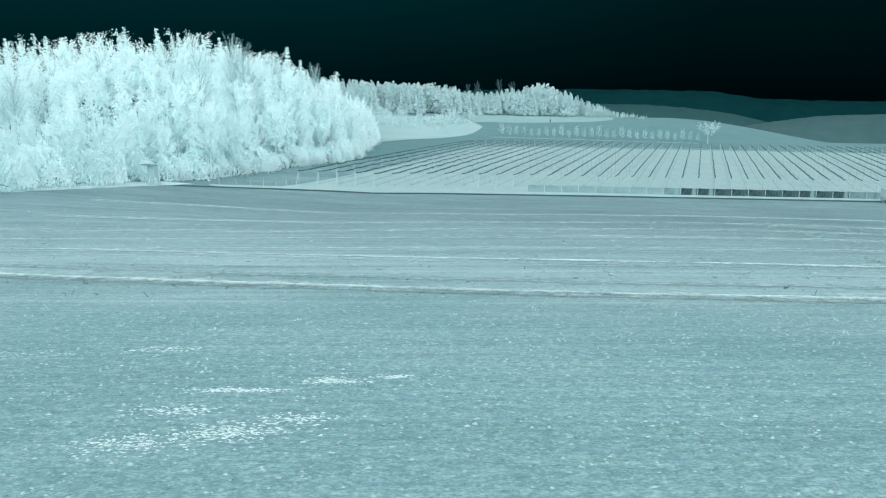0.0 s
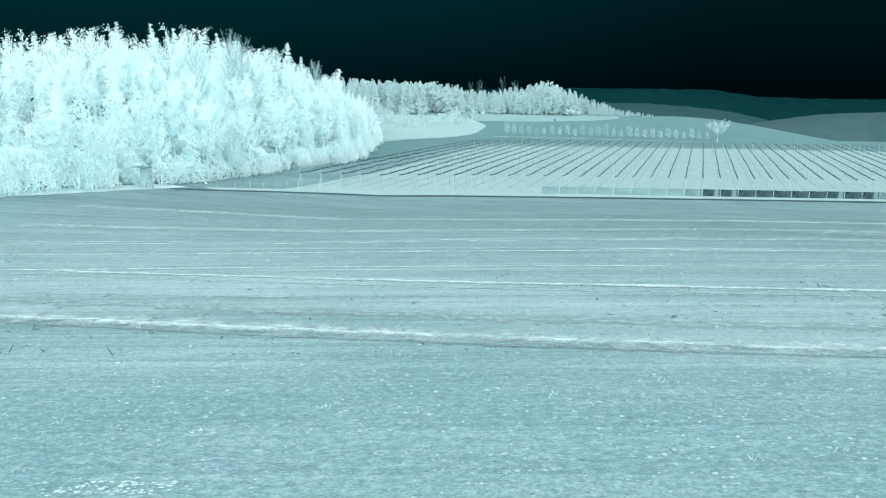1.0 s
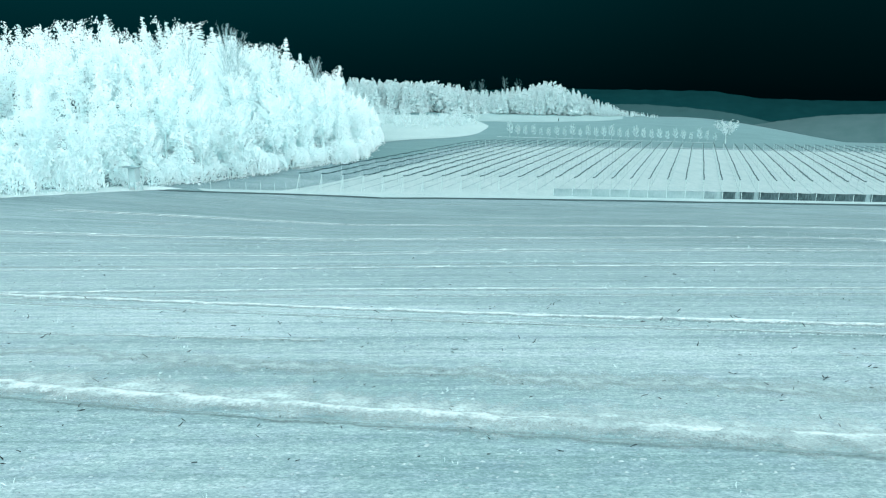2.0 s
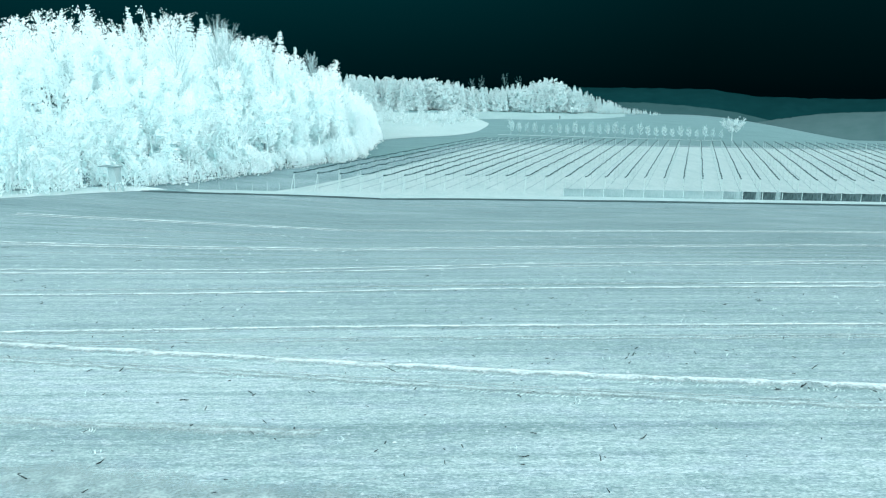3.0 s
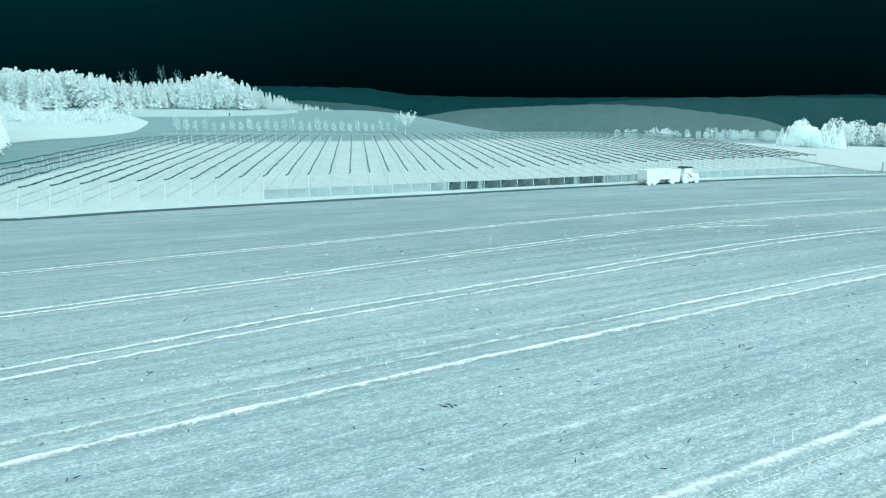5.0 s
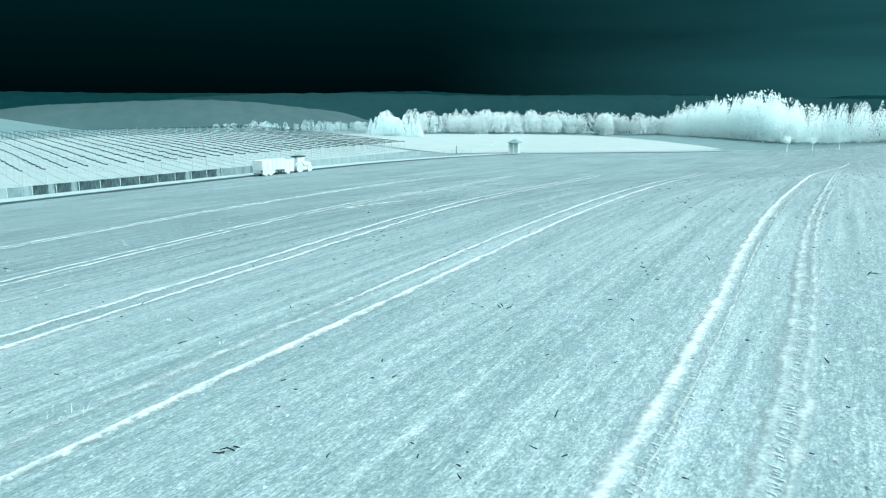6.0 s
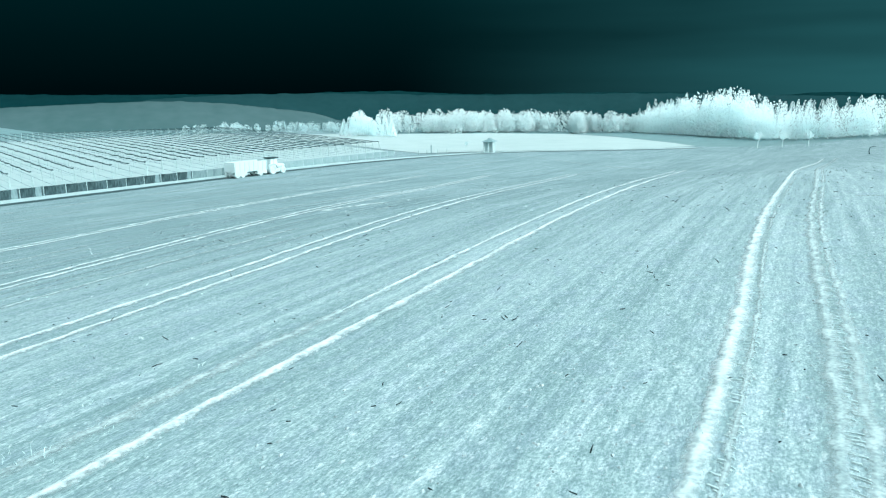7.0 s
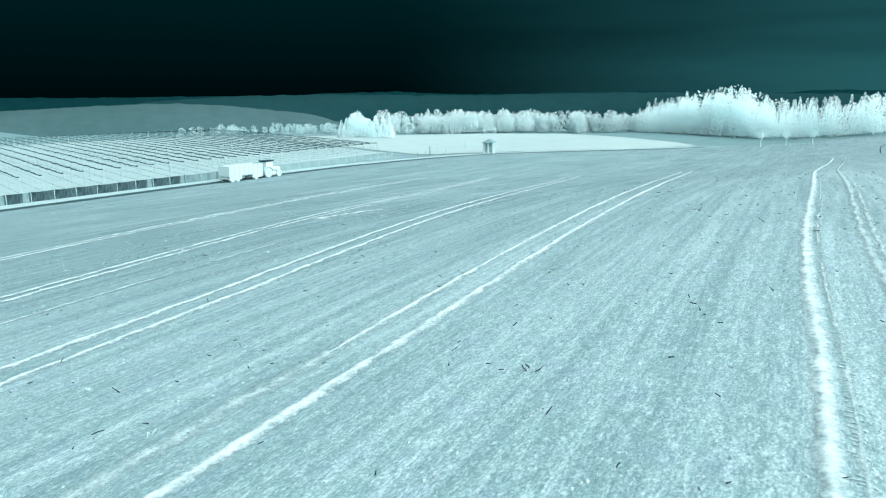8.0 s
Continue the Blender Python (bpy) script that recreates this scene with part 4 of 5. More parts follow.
def wheel(parent, x, y, r, w, name="wheel"):
    """A wheel: lugged tyre, rim and hub."""
    hub = empty_part(name, parent, x, y, r)
    bm = bmesh.new()
    prof = [(r * 0.56, -w / 2), (r * 0.9, -w / 2), (r, -w * 0.36), (r, w * 0.36), (r * 0.9, w / 2), (r * 0.56, w / 2)]
    n = 28
    rings = [[bm.verts.new((q * math.cos(2 * math.pi * i / n), s_, q * math.sin(2 * math.pi * i / n))) for q, s_ in prof] for i in range(n)]
    for i in range(n):
        for j in range(len(prof)):
            k2 = (j + 1) % len(prof)
            bm.faces.new((rings[i][j], rings[i][k2], rings[(i + 1) % n][k2], rings[(i + 1) % n][j]))
    for i in range(n):
        for sg in (-1, 1):
            a = 360 * (i + 0.25 * sg) / n
            box(bm, (0.05, w * 0.5, 0.07), (r * math.cos(radians(a)), sg * w * 0.24, -r * math.sin(radians(a))), (0, a, sg * 22))
    part("tyre", bm, TYRE, hub)
    bm = bmesh.new()
    bmesh.ops.create_cone(bm, cap_ends=True, segments=20, radius1=r * 0.57, radius2=r * 0.5, depth=w * 0.7, matrix=pose(0, 0, 0, 90, 0, 0))
    bmesh.ops.create_cone(bm, cap_ends=True, segments=12, radius1=r * 0.2, radius2=r * 0.16, depth=w * 0.95, matrix=pose(0, 0, 0, 90, 0, 0))
    part("rim", bm, BODY, hub)
    return hub


def empty_part(name, parent, x, y, z):
    o = new(name)
    o.parent = parent
    o.location = (x, y, z)
    return o


def tractor(m):
    t = empty("tractor", m, "pale farm tractor with dark cab roof on the dirt track", "tractor")
    for x, y, r, w in ((-1.2, 0.85, 0.92, 0.55), (-1.2, -0.85, 0.92, 0.55), (1.55, 0.82, 0.66, 0.45), (1.55, -0.82, 0.66, 0.45)):
        wheel(t, x, y, r, w)
    bm = bmesh.new()
    box(bm, (3.6, 0.55, 0.55), (0.3, 0, 0.95), bevel=0.05)
    box(bm, (0.5, 1.5, 0.3), (1.55, 0, 0.66), bevel=0.04)
    box(bm, (0.5, 1.5, 0.4), (-1.2, 0, 0.92), bevel=0.04)
    part("chassis", bm, BODY, t)
    bm = bmesh.new()
    vs = box(bm, (2.3, 0.95, 0.85), (1.35, 0, 1.6))
    for v in vs:
        if v.co.x > 2 and v.co.z > 1.7:
            v.co.z -= 0.28
            v.co.y *= 0.85
    bmesh.ops.bevel(bm, geom=bm.edges[:], offset=0.12, segments=3, affect="EDGES", profile=0.5)
    part("hood", bm, BODY, t)
    bm = bmesh.new()
    for sx, sy in ((-1.55, 0.75), (-1.55, -0.75), (0.15, 0.7), (0.15, -0.7), (-0.75, 0.78), (-0.75, -0.78)):
        box(bm, (0.09, 0.09, 1.6), (sx, sy, 2.1))
    box(bm, (1.8, 1.55, 0.5), (-0.7, 0, 1.35), bevel=0.06)
    part("cab_frame", bm, BODY, t)
    for nm, sz, at_ in (("windscreen", (0.03, 1.32, 1.25), (0.16, 0, 2.2)), ("rear_window", (0.03, 1.4, 1.2), (-1.56, 0, 2.2)), ("side_window", (1.6, 0.03, 1.25), (-0.7, 0.74, 2.2)), ("side_window", (1.6, 0.03, 1.25), (-0.7, -0.74, 2.2))):
        bm = bmesh.new()
        box(bm, sz, at_)
        part(nm, bm, DARK_GLASS, t)
    bm = bmesh.new()
    box(bm, (2.3, 1.75, 0.2), (-0.65, 0, 3.0), bevel=0.08)
    part("cab_roof", bm, DARK_ROOF, t, "dark cab roof")
    for sy in (0.9, -0.9):
        bm = bmesh.new()
        for i in range(8):
            a = radians(20 + 20 * i)
            box(bm, (0.42, 0.6, 0.05), (-1.2 + math.cos(a) * 1.05, sy, 0.92 + math.sin(a) * 1.05), (0, 90 - 20 - 20 * i, 0))
        part("fender", bm, BODY, t)
    bm = bmesh.new()
    bmesh.ops.create_cone(bm, cap_ends=True, segments=10, radius1=0.06, radius2=0.05, depth=1.2, matrix=pose(0.5, 0.42, 2.4))
    part("exhaust", bm, BODY, t)
    # added boxes between the wheels, in place of the pale shadow under the tractor
    for sy in (0.78, -0.78):
        bm = bmesh.new()
        box(bm, (0.95, 0.36, 0.62), (0.32, sy, 0.72), bevel=0.06)
        box(bm, (0.5, 0.3, 0.06), (0.1, sy * 1.12, 0.36), bevel=0.01)
        part("fuel_tank", bm, BODY, t)
    for sy in (0.3, -0.3):
        bm = bmesh.new()
        bmesh.ops.create_cone(bm, cap_ends=True, segments=12, radius1=0.12, radius2=0.1, depth=0.08, matrix=pose(2.52, sy, 1.5, 0, 90, 0))
        part("headlight", bm, DARK_GLASS, t)
    return t


def trailer(m):
    t = empty("farm_trailer", m, "pale high-sided farm trailer hitched to the tractor", "trailer")
    for x in (-3.4, -2.1, 2.6):
        for y in (0.95, -0.95):
            wheel(t, x, y, 0.55, 0.4)
    bm = bmesh.new()
    box(bm, (8.4, 0.9, 0.25), (0, 0, 0.85), bevel=0.03)
    for x in (-3.4, -2.1, 2.6):
        box(bm, (0.16, 1.7, 0.16), (x, 0, 0.6))
    part("chassis", bm, BODY, t)
    bm = bmesh.new()
    vs = box(bm, (8.6, 2.4, 1.75), (0, 0, 1.9))
    top = [f for f in bm.faces if f.normal.z > 0.9]
    got = bmesh.ops.inset_region(bm, faces=top, thickness=0.08)
    bmesh.ops.translate(bm, verts=list({v for f in top for v in f.verts}), vec=(0, 0, -1.3))
    part("box_body", bm, BODY, t)
    # added skirts stand in for the pale shadow under the trailer
    for y in (1.16, -1.16):
        for x0, x1 in ((-4.2, -1.15), (1.55, 4.2)):
            bm = bmesh.new()
            box(bm, (x1 - x0, 0.05, 0.72), ((x0 + x1) / 2, y, 0.74), bevel=0.015)
            part("side_skirt", bm, BODY, t)
    for i in range(8):
        for y in (1.23, -1.23):
            bm = bmesh.new()
            box(bm, (0.1, 0.08, 1.7), (-4.1 + 8.2 * i / 7, y, 1.9), bevel=0.01)
            part("side_rib", bm, BODY, t)
    bm = bmesh.new()
    box(bm, (1.5, 0.14, 0.14), (4.8, 0, 0.75), bevel=0.02)
    part("drawbar", bm, BODY, t)
    bm = bmesh.new()
    box(bm, (0.12, 2.2, 0.12), (-4.35, 0, 0.65), bevel=0.02)
    part("bumper", bm, BODY, t)
    return t


def on_track(x):
    return float(np.interp(x, [p[0] for p in EDGE], [p[1] for p in EDGE])) - 1.0


def vehicle_pose(x, back, ahead):
    a, b = on(x - back / K, on_track(x - back / K)), on(x + ahead / K, on_track(x + ahead / K))
    d = (b - a).normalized()
    return Matrix.Translation(on(x, on_track(x), 0.02)) @ Matrix.Rotation(math.atan2(d.y, d.x), 4, "Z") @ Matrix.Rotation(-math.asin(d.z), 4, "Y")


trailer(vehicle_pose(58.1, 3, 3) @ Matrix.Scale(1.06, 4))
tractor(vehicle_pose(58.1 + 7.6 / K, 1.3, 1.5) @ Matrix.Scale(1.06, 4))

# ---- hunting stand at the wood edge ----


def hunting_stand(m):
    t = empty("hunting_stand", m, "small raised hunting stand of grey teal boards with a flat roof", "hunting stand")
    for x in (-0.5, 0.5):
        for y in (-0.55, 0.55):
            v, f = tube([(x * 1.25, y * 1.25, -0.4), (x, y, 1.3), (x * 0.95, y * 0.95, 3.3)], [0.07, 0.065, 0.06], 6)
            mesh_ob("leg", v, f, WOOD, t)
    for y, lab in ((-0.57, "front_wall"), (0.57, "back_wall")):
        bm = bmesh.new()
        for i in range(8):
            box(bm, (0.13, 0.03, 1.95), (-0.49 + 0.14 * i, y, 2.3), bevel=0.006)
        part(lab, bm, WOOD, t)
    for x in (-0.57, 0.57):
        bm = bmesh.new()
        for i in range(8):
            box(bm, (0.03, 0.13, 1.95), (x, -0.49 + 0.14 * i, 2.3), bevel=0.006)
        part("side_wall", bm, WOOD, t)
    bm = bmesh.new()
    box(bm, (1.2, 1.2, 0.06), (0, 0, 1.3), bevel=0.01)
    part("floor", bm, WOOD, t)
    bm = bmesh.new()
    box(bm, (2.5, 1.7, 0.08), (-0.6, 0, 3.4), (0, 3, 0), bevel=0.02)
    part("roof", bm, WOOD_DARK, t, "dark overhanging flat roof")
    bm = bmesh.new()
    for s_ in (-0.22, 0.22):
        box(bm, (0.06, 0.06, 1.9), (0.95, s_, 0.75), (0, -18, 0))
    for i in range(5):
        box(bm, (0.05, 0.5, 0.05), (1.2 - 0.11 * i, 0, 0.1 + 0.32 * i))
    part("ladder", bm, WOOD, t)
    return t


hunting_stand(Matrix.Translation(on(*STAND)) @ Matrix.Rotation(radians(-15), 4, "Z") @ Matrix.Scale(1.02, 4))

# ---- little shelter with a pitched roof at the far field corner ----


def shelter(m):
    t = empty("wayside_shelter", m, "small open wayside shelter with grey roof and pale pillars", "shelter")
    bm = bmesh.new()
    box(bm, (3.4, 2.6, 0.2), (0, 0, 0.0), bevel=0.03)
    part("plinth", bm, WOOD, t)
    for y in (-1.1, 1.1):
        bm = bmesh.new()
        box(bm, (1.3, 0.16, 2.5), (-0.6, y, 1.35), bevel=0.02)
        part("side_wall", bm, POST, t)
    bm = bmesh.new()
    box(bm, (0.16, 2.3, 2.5), (0.1, 0, 1.35), bevel=0.02)
    part("back_wall", bm, BODY, t)
    for x, y in ((1.35, -1.1), (1.35, 1.1), (1.35, 0.0), (0.55, -1.1), (0.55, 1.1)):
        v, f = tube([(x, y, 0), (x, y, 1.3), (x, y, 2.6)], [0.16, 0.14, 0.15], 10)
        mesh_ob("pillar", v, f, BODY, t)
    bm = bmesh.new()
    vs = [bm.verts.new(c) for c in ((-1.9, -1.6, 2.6), (1.9, -1.6, 2.6), (1.9, 1.6, 2.6), (-1.9, 1.6, 2.6), (-1.1, 0, 3.4), (1.1, 0, 3.4))]
    for q in ((0, 1, 5, 4), (2, 3, 4, 5), (1, 2, 5), (3, 0, 4), (3, 2, 1, 0)):
        bm.faces.new([vs[i] for i in q])
    part("roof", bm, WOOD_DARK, t, "grey teal hipped roof")
    bm = bmesh.new()
    box(bm, (2.3, 0.14, 0.08), (0, 0, 3.42), bevel=0.02)
    part("ridge_cap", bm, WOOD_DARK, t)
    return t


shelter(Matrix.Translation(on(109.9, 78.2, 0.05)) @ Matrix.Rotation(radians(192), 4, "Z") @ Matrix.Scale(1.2, 4))

# thin posts between track and wood, and posts at the field corner
for i, (x, y) in enumerate(((-25.2, 81.2), (-23.6, 82.4), (-22.2, 83.4), (-20.9, 84.3), (-19.6, 85.1), (-18.5, 85.8))):
    v, f = tube([(0, 0, -0.4), (0.02, 0, 0.7), (0, 0.03, 1.35)], [0.05, 0.045, 0.04], 6)
    o = mesh_ob("post", v, f, POST)
    o.matrix_world = Matrix.Translation(on(x, y)) @ pose(0, 0, 0, 2.0 * math.sin(i * 2.1), 2.0 * math.cos(i * 1.7), 0)
    tagged(o, "thin pale post between dirt track and wood", "post", "thin posts by the track")
for x, y, h, r, mt, lab in ((105.5, 87.5, 2.4, 0.16, WOOD_DARK, "dark marker post at the field corner"), (101, 87.5, 1.3, 0.09, POST, "pale short post by the field corner"), (102.6, 86.8, 1.3, 0.09, POST, "pale short post by the field corner"), (104.6, 85.8, 1.4, 0.09, POST, "pale short post by the field corner"), (106, 84.6, 1.4, 0.09, POST, "pale short post by the field corner"), (39, 243, 1.6, 0.26, STALK, "dark pole on the far crest")):
    v, f = tube([(0, 0, -0.5), (0, 0, h * 0.5), (0, 0, h)], [r, r * 0.95, r * 0.85], 8)
    o = mesh_ob("post", v, f, mt)
    o.location = on(x, y)
    tagged(o, lab, "post")
sgn = empty("sign_board", Matrix.Translation(on(122, 88.5)), "small plain board on a post in the meadow", "sign")
v, f = tube([(0, 0, -0.4), (0, 0, 1.6)], [0.06, 0.05], 6)
mesh_ob("pole", v, f, POST, sgn)
bm = bmesh.new()
box(bm, (0.9, 0.06, 1.0), (0, -0.06, 1.6), (0, 0, -45), bevel=0.02)
part("board", bm, WOOD, sgn)

# a bent dead stem out in the field
v, f = tube([(0, 0, -0.2), (-0.35, 0, 0.7), (-0.2, 0.1, 1.5), (0.5, 0.15, 1.95), (1.3, 0.2, 1.9)], [0.12, 0.1, 0.08, 0.06, 0.03], 6)
o = mesh_ob("dead_stem", v, f, NET_ROLL, smooth=True)
o.matrix_world = Matrix.Translation(on(76, 23)) @ Matrix.Rotation(radians(-62), 4, "Z") @ Matrix.Scale(0.65, 4)
tagged(o, "bent dark dead stem standing in the field", "dead stem")

# ---- the field: ruts, stalks, tufts ----
# each: the line, the offset of its twin, the widths of both, the twin's material
RUTS = [
    ([(-26, 38.2), (-16.5, 38.3), (-8, 38.7), (-3, 39.7), (2, 40.5), (8, 40.7), (14, 41.6), (22, 42.6), (31, 43.8), (45, 46), (62, 48.6)], -0.8, 0.4, 0.42, RUT),
    ([(-26, 33.2), (-14, 33.5), (-8, 33.7), (-3, 34.2), (1, 34.4), (4.4, 34.35), (8, 34.5), (12, 34.7), (20, 34.9), (31, 35.5), (62, 38)], 0.85, 0.38, 0.36, RUT),
    ([(-24, 28.5), (-11, 28.8), (-7, 29.1), (-3, 29.2), (1, 29.15), (4.5, 29.1), (7.3, 29.2), (12.6, 29.45), (18, 29.3), (25, 29.15), (38, 29), (58, 27.8), (72, 27)], -1.0, 0.34, 0.3, RUT_FAINT),
    ([(-26, 45.2), (-14, 45.2), (-7, 46), (0, 46.5), (7, 47.4), (14.5, 48.5), (25.8, 50.5), (34.3, 51.8), (61, 57)], -0.6, 0.42, 0.4, RUT),
    ([(-28, 54.8), (-8, 55.5), (7, 56), (19, 57.6), (35, 61), (46, 63), (61, 64)], -0.6, 0.42, 0.42, RUT),
    ([(-15.2, 28.6), (-9.8, 27.3), (-6.2, 26.6), (-3.1, 25.8), (-0.3, 25.2), (2, 24.75), (5.5, 24.4), (8.6, 23.8), (13, 23.2), (20, 22.6)], -0.98, 0.5, 0.4, RUT_FAINT),
]
for i, (pts, gap, wide_, twin, stuff_) in enumerate(RUTS):
    ribbon("rut", pts, wide_ * 1.3, RUT, 0.025, 0, 0.16, 0.15, "pale tyre rut with a raised edge in the field", 4, seed=20 + i, lift=(0.055, 0.055, 0.045, 0.06, 0.06, 0.07)[i])
    if i == 1:
        ribbon("rut", [p_ for p_ in pts if p_[0] < 13], twin * 1.7, RUT_FAINT, 0.02, gap, 0.2, 0.15, "crumbled near stretch of a pale tyre rut", 4, seed=39, lift=0.02)
        pts = [p_ for p_ in pts if p_[0] > 3]
        far_twin = twin * 1.3
        twin = lambda mx_: far_twin * np.clip((mx_ - 8) / 16, 0.04, 1)
    else:
        twin = twin * 1.3
    ribbon("rut", pts, twin, stuff_, 0.02, gap, 0.2, 0.15, "fainter pale tyre rut beside its twin", 4, 0.0, seed=40 + i, lift=(0.045, 0.05, 0.025, 0.045, 0.045, 0.035)[i])
for pts, gap, wide_, seed_ in ((RUTS[2][0], -0.22, 0.16, 81), (RUTS[2][0], -1.22, 0.26, 82), (RUTS[5][0], -0.75, 0.22, 83), (RUTS[5][0], 0.2, 0.25, 84)):
    ribbon("rut", pts, wide_, RUT_FAINT, 0.018, gap, 0.35, 0.15, "thin crumbled soil thrown up along a rut", 3, 0.15, seed=seed_)
RIDGE = [(-24, 23.4), (-12.9, 20.9), (-9.9, 20.1), (-7.6, 19.55), (-5.5, 19.1), (-3.2, 18.5), (-0.1, 18), (3.1, 17.4), (5.3, 17), (10, 16.6), (18, 15.8)]
BEYOND = [(x_, y_ + 2.1) for x_, y_ in RIDGE]
ribbon("rut", RIDGE, 1.1, RUT_FAINT, 0.034, 0, 0.3, 0.2, "broad pale ridge at the edge of the worked ground", 4, seed=60, lift=0.06)
ribbon("rut", RIDGE, 2.4, RUT_CLODS, 0.028, 0.25, 0.35, 0.2, "crumbled pale soil along the ridge", 6, seed=61)
ribbon("rut", RIDGE, 0.6, RUT, 0.04, 0.08, 0.45, 0.2, "bright crest of the pale ridge", 3, seed=63, lift=0.08)
ribbon("rut", RIDGE, 0.34, DARK_STRIP, 0.03, -0.42, 0.35, 0.2, "strip of darker soil below the ridge", 4, seed=64)
ribbon("rut", BEYOND, 1.5, RUT_TRACE, 0.024, 0, 0.35, 0.2, "second crumbled pale band beyond the ridge", 5, seed=62)
for i, (pts, w) in enumerate([([(-20, 30.2), (-12, 28.3), (-5.6, 26.5)], 0.3), ([(-28, 62.5), (0, 64), (40, 66), (90, 67)], 0.45), ([(-27, 69.5), (0, 72), (40, 73.5), (95, 72)], 0.45), ([(-20, 77), (0, 79.5), (40, 81), (90, 78)], 0.5), ([(-22, 50.5), (0, 51.6), (25, 53.5), (60, 56)], 0.35), ([(-20, 42.5), (5, 44.2), (25, 45.5)], 0.3), ([(-24, 59), (10, 60.5), (50, 63)], 0.35), ([(-18, 24.6), (0, 22.3), (14, 20.4)], 0.3), ([(105, 72), (102.6, 69.6), (90, 58), (76, 48), (66, 41)], 0.5), ([(18.6, 28), (18.2, 26.3), (17.4, 23)], 0.16)]):
    ribbon("rut", pts, w * 1.8, RUT_FAINT, 0.015, 0, 0.3, 0.3, "faint pale wheel mark across the field", 2, 0.4, seed=70 + i, lift=0.015)

for i in range(20):
    y = 42.5 + 2.1 * i + 0.8 * math.sin(i * 2.3)
    ribbon("rut", [(-26 + 0.2 * i, y - 1.2), (-5, y - 0.4), (15, y + 0.5), (35, y + 1.6), (70, y + 2.2 - 0.03 * i)], (0.26 if i % 3 else 0.36) + 0.006 * i, RUT_TRACE, 0.018, 0, 0.2, 0.4, "faint pale drill line across the field", 2, 0.35, seed=110 + i, lift=0.012)

ribbon("bare_patch", [(12, 23.3), (13.5, 23.7), (15.2, 24.1)], 1.3, RUT_CLODS, 0.03, 0, 0.4, 0.2, "pale bare patch in the field soil", 4, seed=114)
ribbon("bare_patch", [(22.8, 48.9), (24.5, 48.5), (26.8, 47.6)], 2.4, RUT_CLODS, 0.03, 0, 0.4, 0.2, "pale bare patch in the field soil", 4, seed=113)

# tread bars along two ruts
bits = []
rng = np.random.default_rng(15)
for pts, off, lo, hi in ((RUTS[5][0], -0.98 * K - 0.2, 0, 60), (RUTS[2][0], -0.34, 36, 76), (RUTS[2][0], -1.1 * K, 36, 76), (RUTS[5][0], -0.36, 10, 60)):
    c = lerp_line(pts, 0.12)
    t = np.gradient(c, axis=0)
    for i in range(int(lo / 0.12), min(len(c), int(hi / 0.12))):
        d = Vector((*t[i], 0)).normalized()
        nrm = Vector((-d.y, d.x, 0))
        if rng.random() < 0.22:
            continue
        p = Vector((*c[i], 0)) + nrm * (off + rng.normal() * 0.03) + d * rng.normal() * 0.03
        reach = rng.uniform(0.05, 0.13)
        a, b = nrm * reach + d * reach * rng.uniform(0.3, 0.7), d * rng.uniform(0.012, 0.028)
        q = [p + a + b, p - a + b, p - a - b, p + a - b]
        z = [float(height(v.x, v.y)) for v in q]
        bot = [(v.x, v.y, zz + 0.005) for v, zz in zip(q, z)]
        tp = [(v.x * 0.75 + p.x * 0.25, v.y * 0.75 + p.y * 0.25, zz + 0.016) for v, zz in zip(q, z)]
        bits.append((bot + tp, [(4, 5, 6, 7), (0, 1, 5, 4), (1, 2, 6, 5), (2, 3, 7, 6), (3, 0, 4, 7)]))
tagged(mesh_ob("tread_prints", *joined(bits), TREAD), "pale ribbed tread prints beside the ruts", "tread prints", kind="stuff")

bits = []
rng = np.random.default_rng(16)
for i in range(2200):
    y = 17 + 38 * rng.random() ** 1.2
    x = rng.uniform(-14 - y * 0.4, 22 + y * 0.6)
    p = on(x, y, 0.03)
    L = rng.uniform(0.03, 0.13) * (1 if rng.random() < 0.88 else 2.0)
    a = rng.uniform(0, 6.28)
    d = Vector((math.cos(a), math.sin(a), abs(rng.normal()) * 0.35)) * L
    bend = Vector(rng.normal(size=3)) * L * 0.04
    bits.append(tube([p, p + d * 0.5 + bend, p + d], [0.012, 0.011, 0.007], 4))
for i in range(180):
    y = 17 + 36 * rng.random() ** 1.2
    x = rng.uniform(-14 - y * 0.4, 22 + y * 0.6)
    for k in range(rng.choice([1, 1, 2, 3])):
        p = on(x + rng.normal() * 0.06, y + rng.normal() * 0.06, 0.02)
        L, a = rng.uniform(0.08, 0.26), rng.uniform(0, 6.28)
        d = Vector((math.cos(a), math.sin(a), rng.choice([0.1, 0.3, 1.2]))).normalized() * L
        bend = Vector(rng.normal(size=3)) * L * 0.06
        bits.append(tube([p, p + d * 0.5 + bend, p + d], [0.013, 0.014, 0.006], 4))
tagged(mesh_ob("stalks", *joined(bits), STALK), "scattered short dark broken stalks on the field", "stalks", kind="stuff")

bits = []
for i in range(350):
    y = 10 + 42 * rng.random()
    x = rng.uniform(-14 - y * 0.4, 20 + y * 0.5)
    p = on(x, y)
    for k in range(rng.integers(4, 9)):
        bits.append(leaf(p + Vector((rng.normal() * 0.06, rng.normal() * 0.06, 0)), (rng.normal() * 0.5, rng.normal() * 0.5, 0.8), rng.uniform(0.05, 0.16), 0.008, rng))
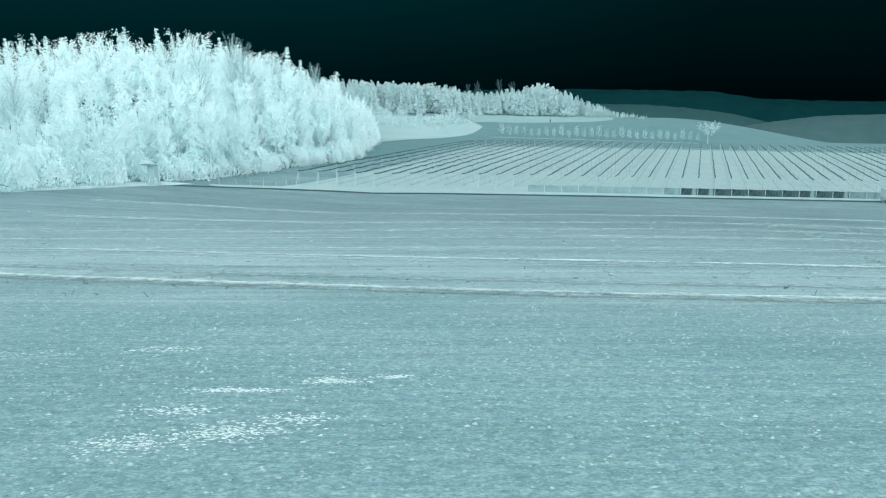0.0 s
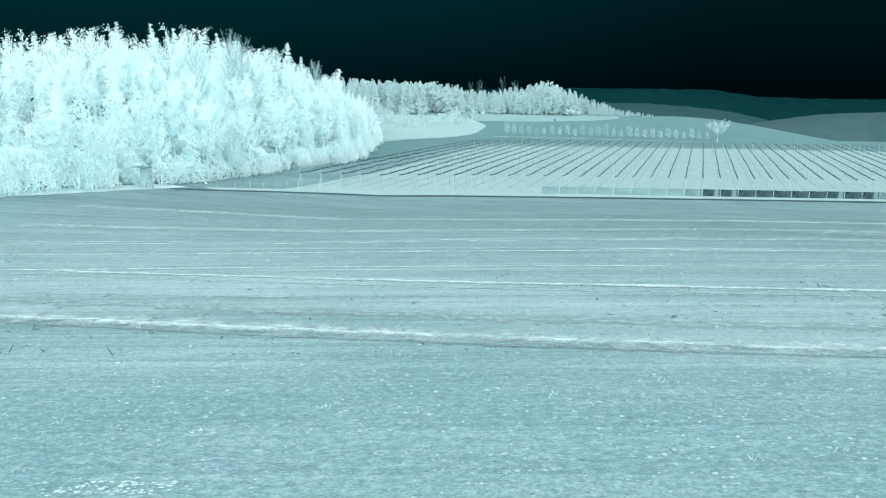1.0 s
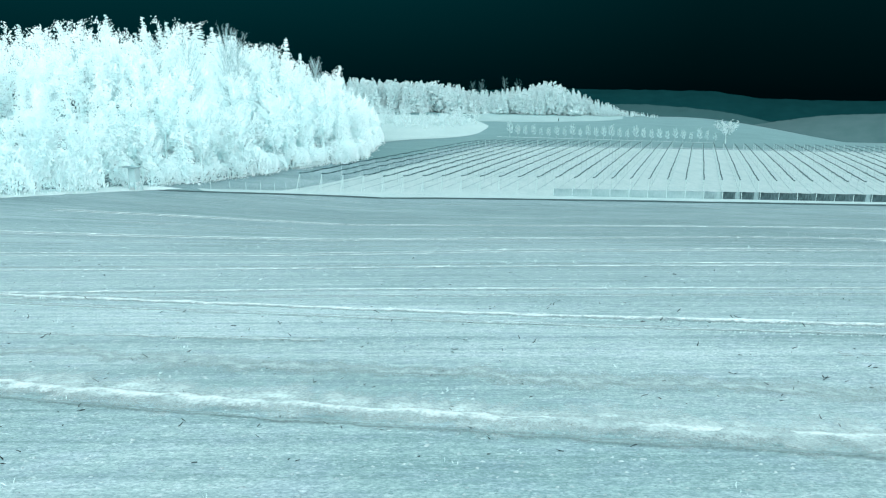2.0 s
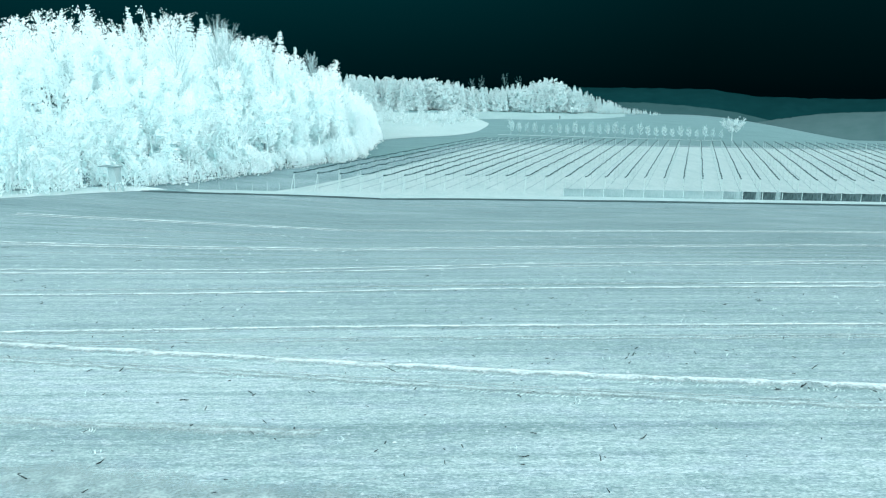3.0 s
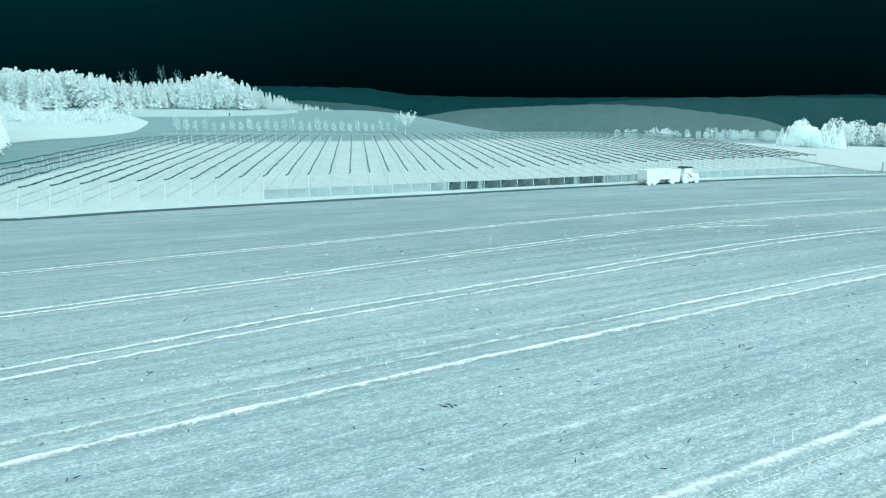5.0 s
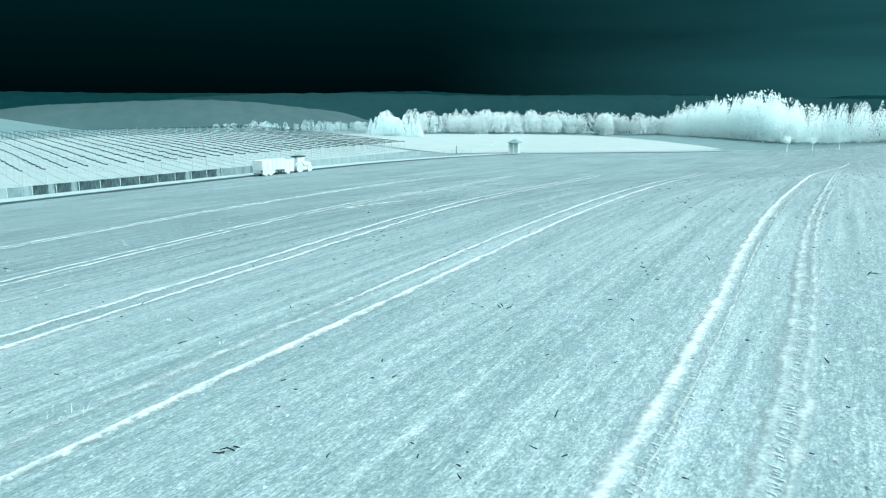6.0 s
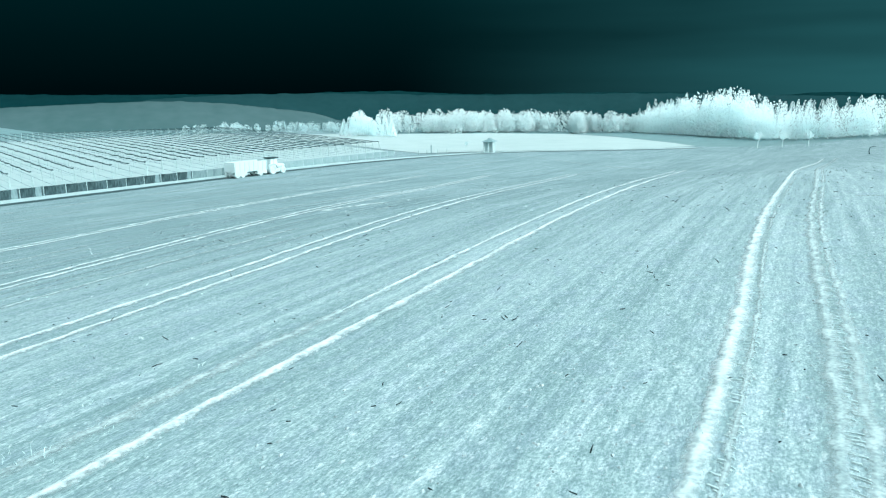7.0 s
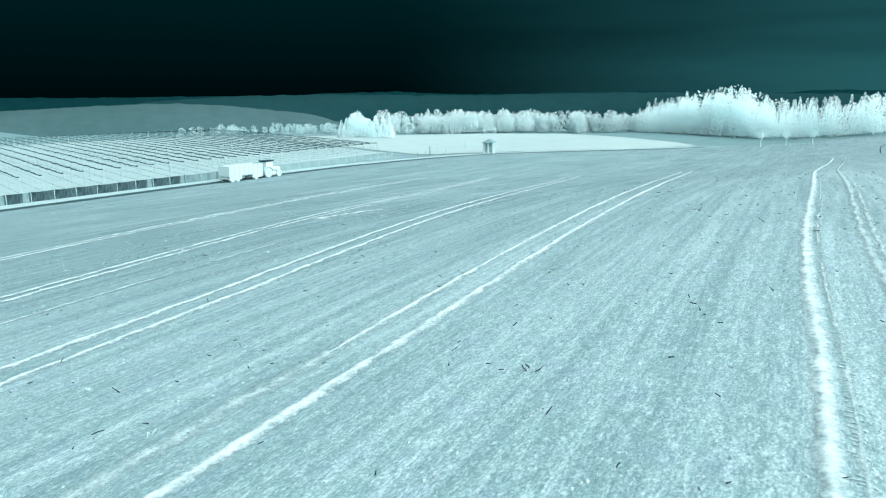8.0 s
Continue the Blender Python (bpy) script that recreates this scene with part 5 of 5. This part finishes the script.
for x, y in ((2.39, 29.1), (2.5, 29.3), (0.34, 35.1), (0.2, 35.3)):
    p = on(x, y)
    for k in range(9):
        bits.append(leaf(p + Vector((rng.normal() * 0.2, rng.normal() * 0.2, 0)), (rng.normal() * 0.3, rng.normal() * 0.3, 0.8), rng.uniform(0.08, 0.24), 0.006, rng))
tagged(mesh_ob("grass_tufts", *joined(bits), TUFT), "pale thin grass tufts scattered over the field", "grass", kind="stuff")

# crumbs and clods of soil lying on the field, thickest along the way
rng = np.random.default_rng(17)
N = 40000
cy = 10 + 80 * rng.random(N) ** 1.2
cx = rng.uniform(-20 - cy * 0.3, 15 + cy * 0.55)
size = 0.012 + 0.034 * rng.random(N) ** 2
ring = np.arange(5) * 2 * math.pi / 5
verts = np.empty((N, 6, 3))
wide = size[:, None] * rng.uniform(0.6, 1.3, (N, 5))
verts[:, :5, 0] = cx[:, None] + np.cos(ring)[None] * wide * 1.4
verts[:, :5, 1] = cy[:, None] + np.sin(ring)[None] * wide
verts[:, 5, 0], verts[:, 5, 1] = cx + rng.normal(size=N) * size * 0.3, cy + rng.normal(size=N) * size * 0.3
verts[:, :, 2] = height(verts[:, :, 0], verts[:, :, 1]) + 0.004
verts[:, 5, 2] += size * rng.uniform(0.35, 0.8, N)
base = (np.arange(N) * 6)[:, None]
faces = np.concatenate([np.stack([base[:, 0] + q, base[:, 0] + (q + 1) % 5, base[:, 0] + 5], 1) for q in range(5)])
tagged(mesh_ob("soil_crumbs", verts.reshape(-1, 3).tolist(), faces.tolist(), CLOD), "pale and dark crumbs of soil lying on the field", "clods", kind="stuff")

# pale crumbled spots in the unworked ground, in clusters
rng = np.random.default_rng(18)
SPOTS = [(-1.7, 10.1, 0.45, 0.18, 70), (-2.8, 9.7, 0.7, 0.1, 70), (-2.5, 8.2, 0.7, 0.3, 110), (-3.3, 8.9, 0.5, 0.2, 50), (-0.9, 10.3, 0.3, 0.1, 25), (-1.8, 8.6, 0.5, 0.2, 40), (-3.4, 7.9, 0.6, 0.3, 70), (-7.5, 11.6, 1.8, 0.3, 60), (-4.7, 11.9, 0.8, 0.2, 40)]
px_, py_, sz = [], [], []
for x, y, rx_, ry_, m_ in SPOTS:
    for step_ in range(3 * m_):
        px_.append((x + rng.normal() * 0.4 * rx_ + 0.3 * rx_ * math.sin(step_)) * K)
        py_.append((y + rng.normal() * 0.5 * ry_) * K)
        sz.append(rng.uniform(0.01, 0.036))
px_, py_, sz = np.array(px_), np.array(py_), np.array(sz)
M = len(sz)
verts = np.empty((M, 6, 3))
wide = sz[:, None] * rng.uniform(0.5, 1.4, (M, 5))
verts[:, :5, 0] = px_[:, None] + np.cos(ring)[None] * wide * 1.6
verts[:, :5, 1] = py_[:, None] + np.sin(ring)[None] * wide
verts[:, 5, 0], verts[:, 5, 1] = px_, py_
verts[:, :, 2] = height(verts[:, :, 0], verts[:, :, 1]) + 0.005
verts[:, 5, 2] += sz * rng.uniform(0.2, 0.5, M)
base = np.arange(M) * 6
faces = np.concatenate([np.stack([base + q, base + (q + 1) % 5, base + 5], 1) for q in range(5)])
tagged(mesh_ob("pale_crumbs", verts.reshape(-1, 3).tolist(), faces.tolist(), PALE_CRUMB), "clusters of very pale crumbs in the unworked ground", "clods", kind="stuff")
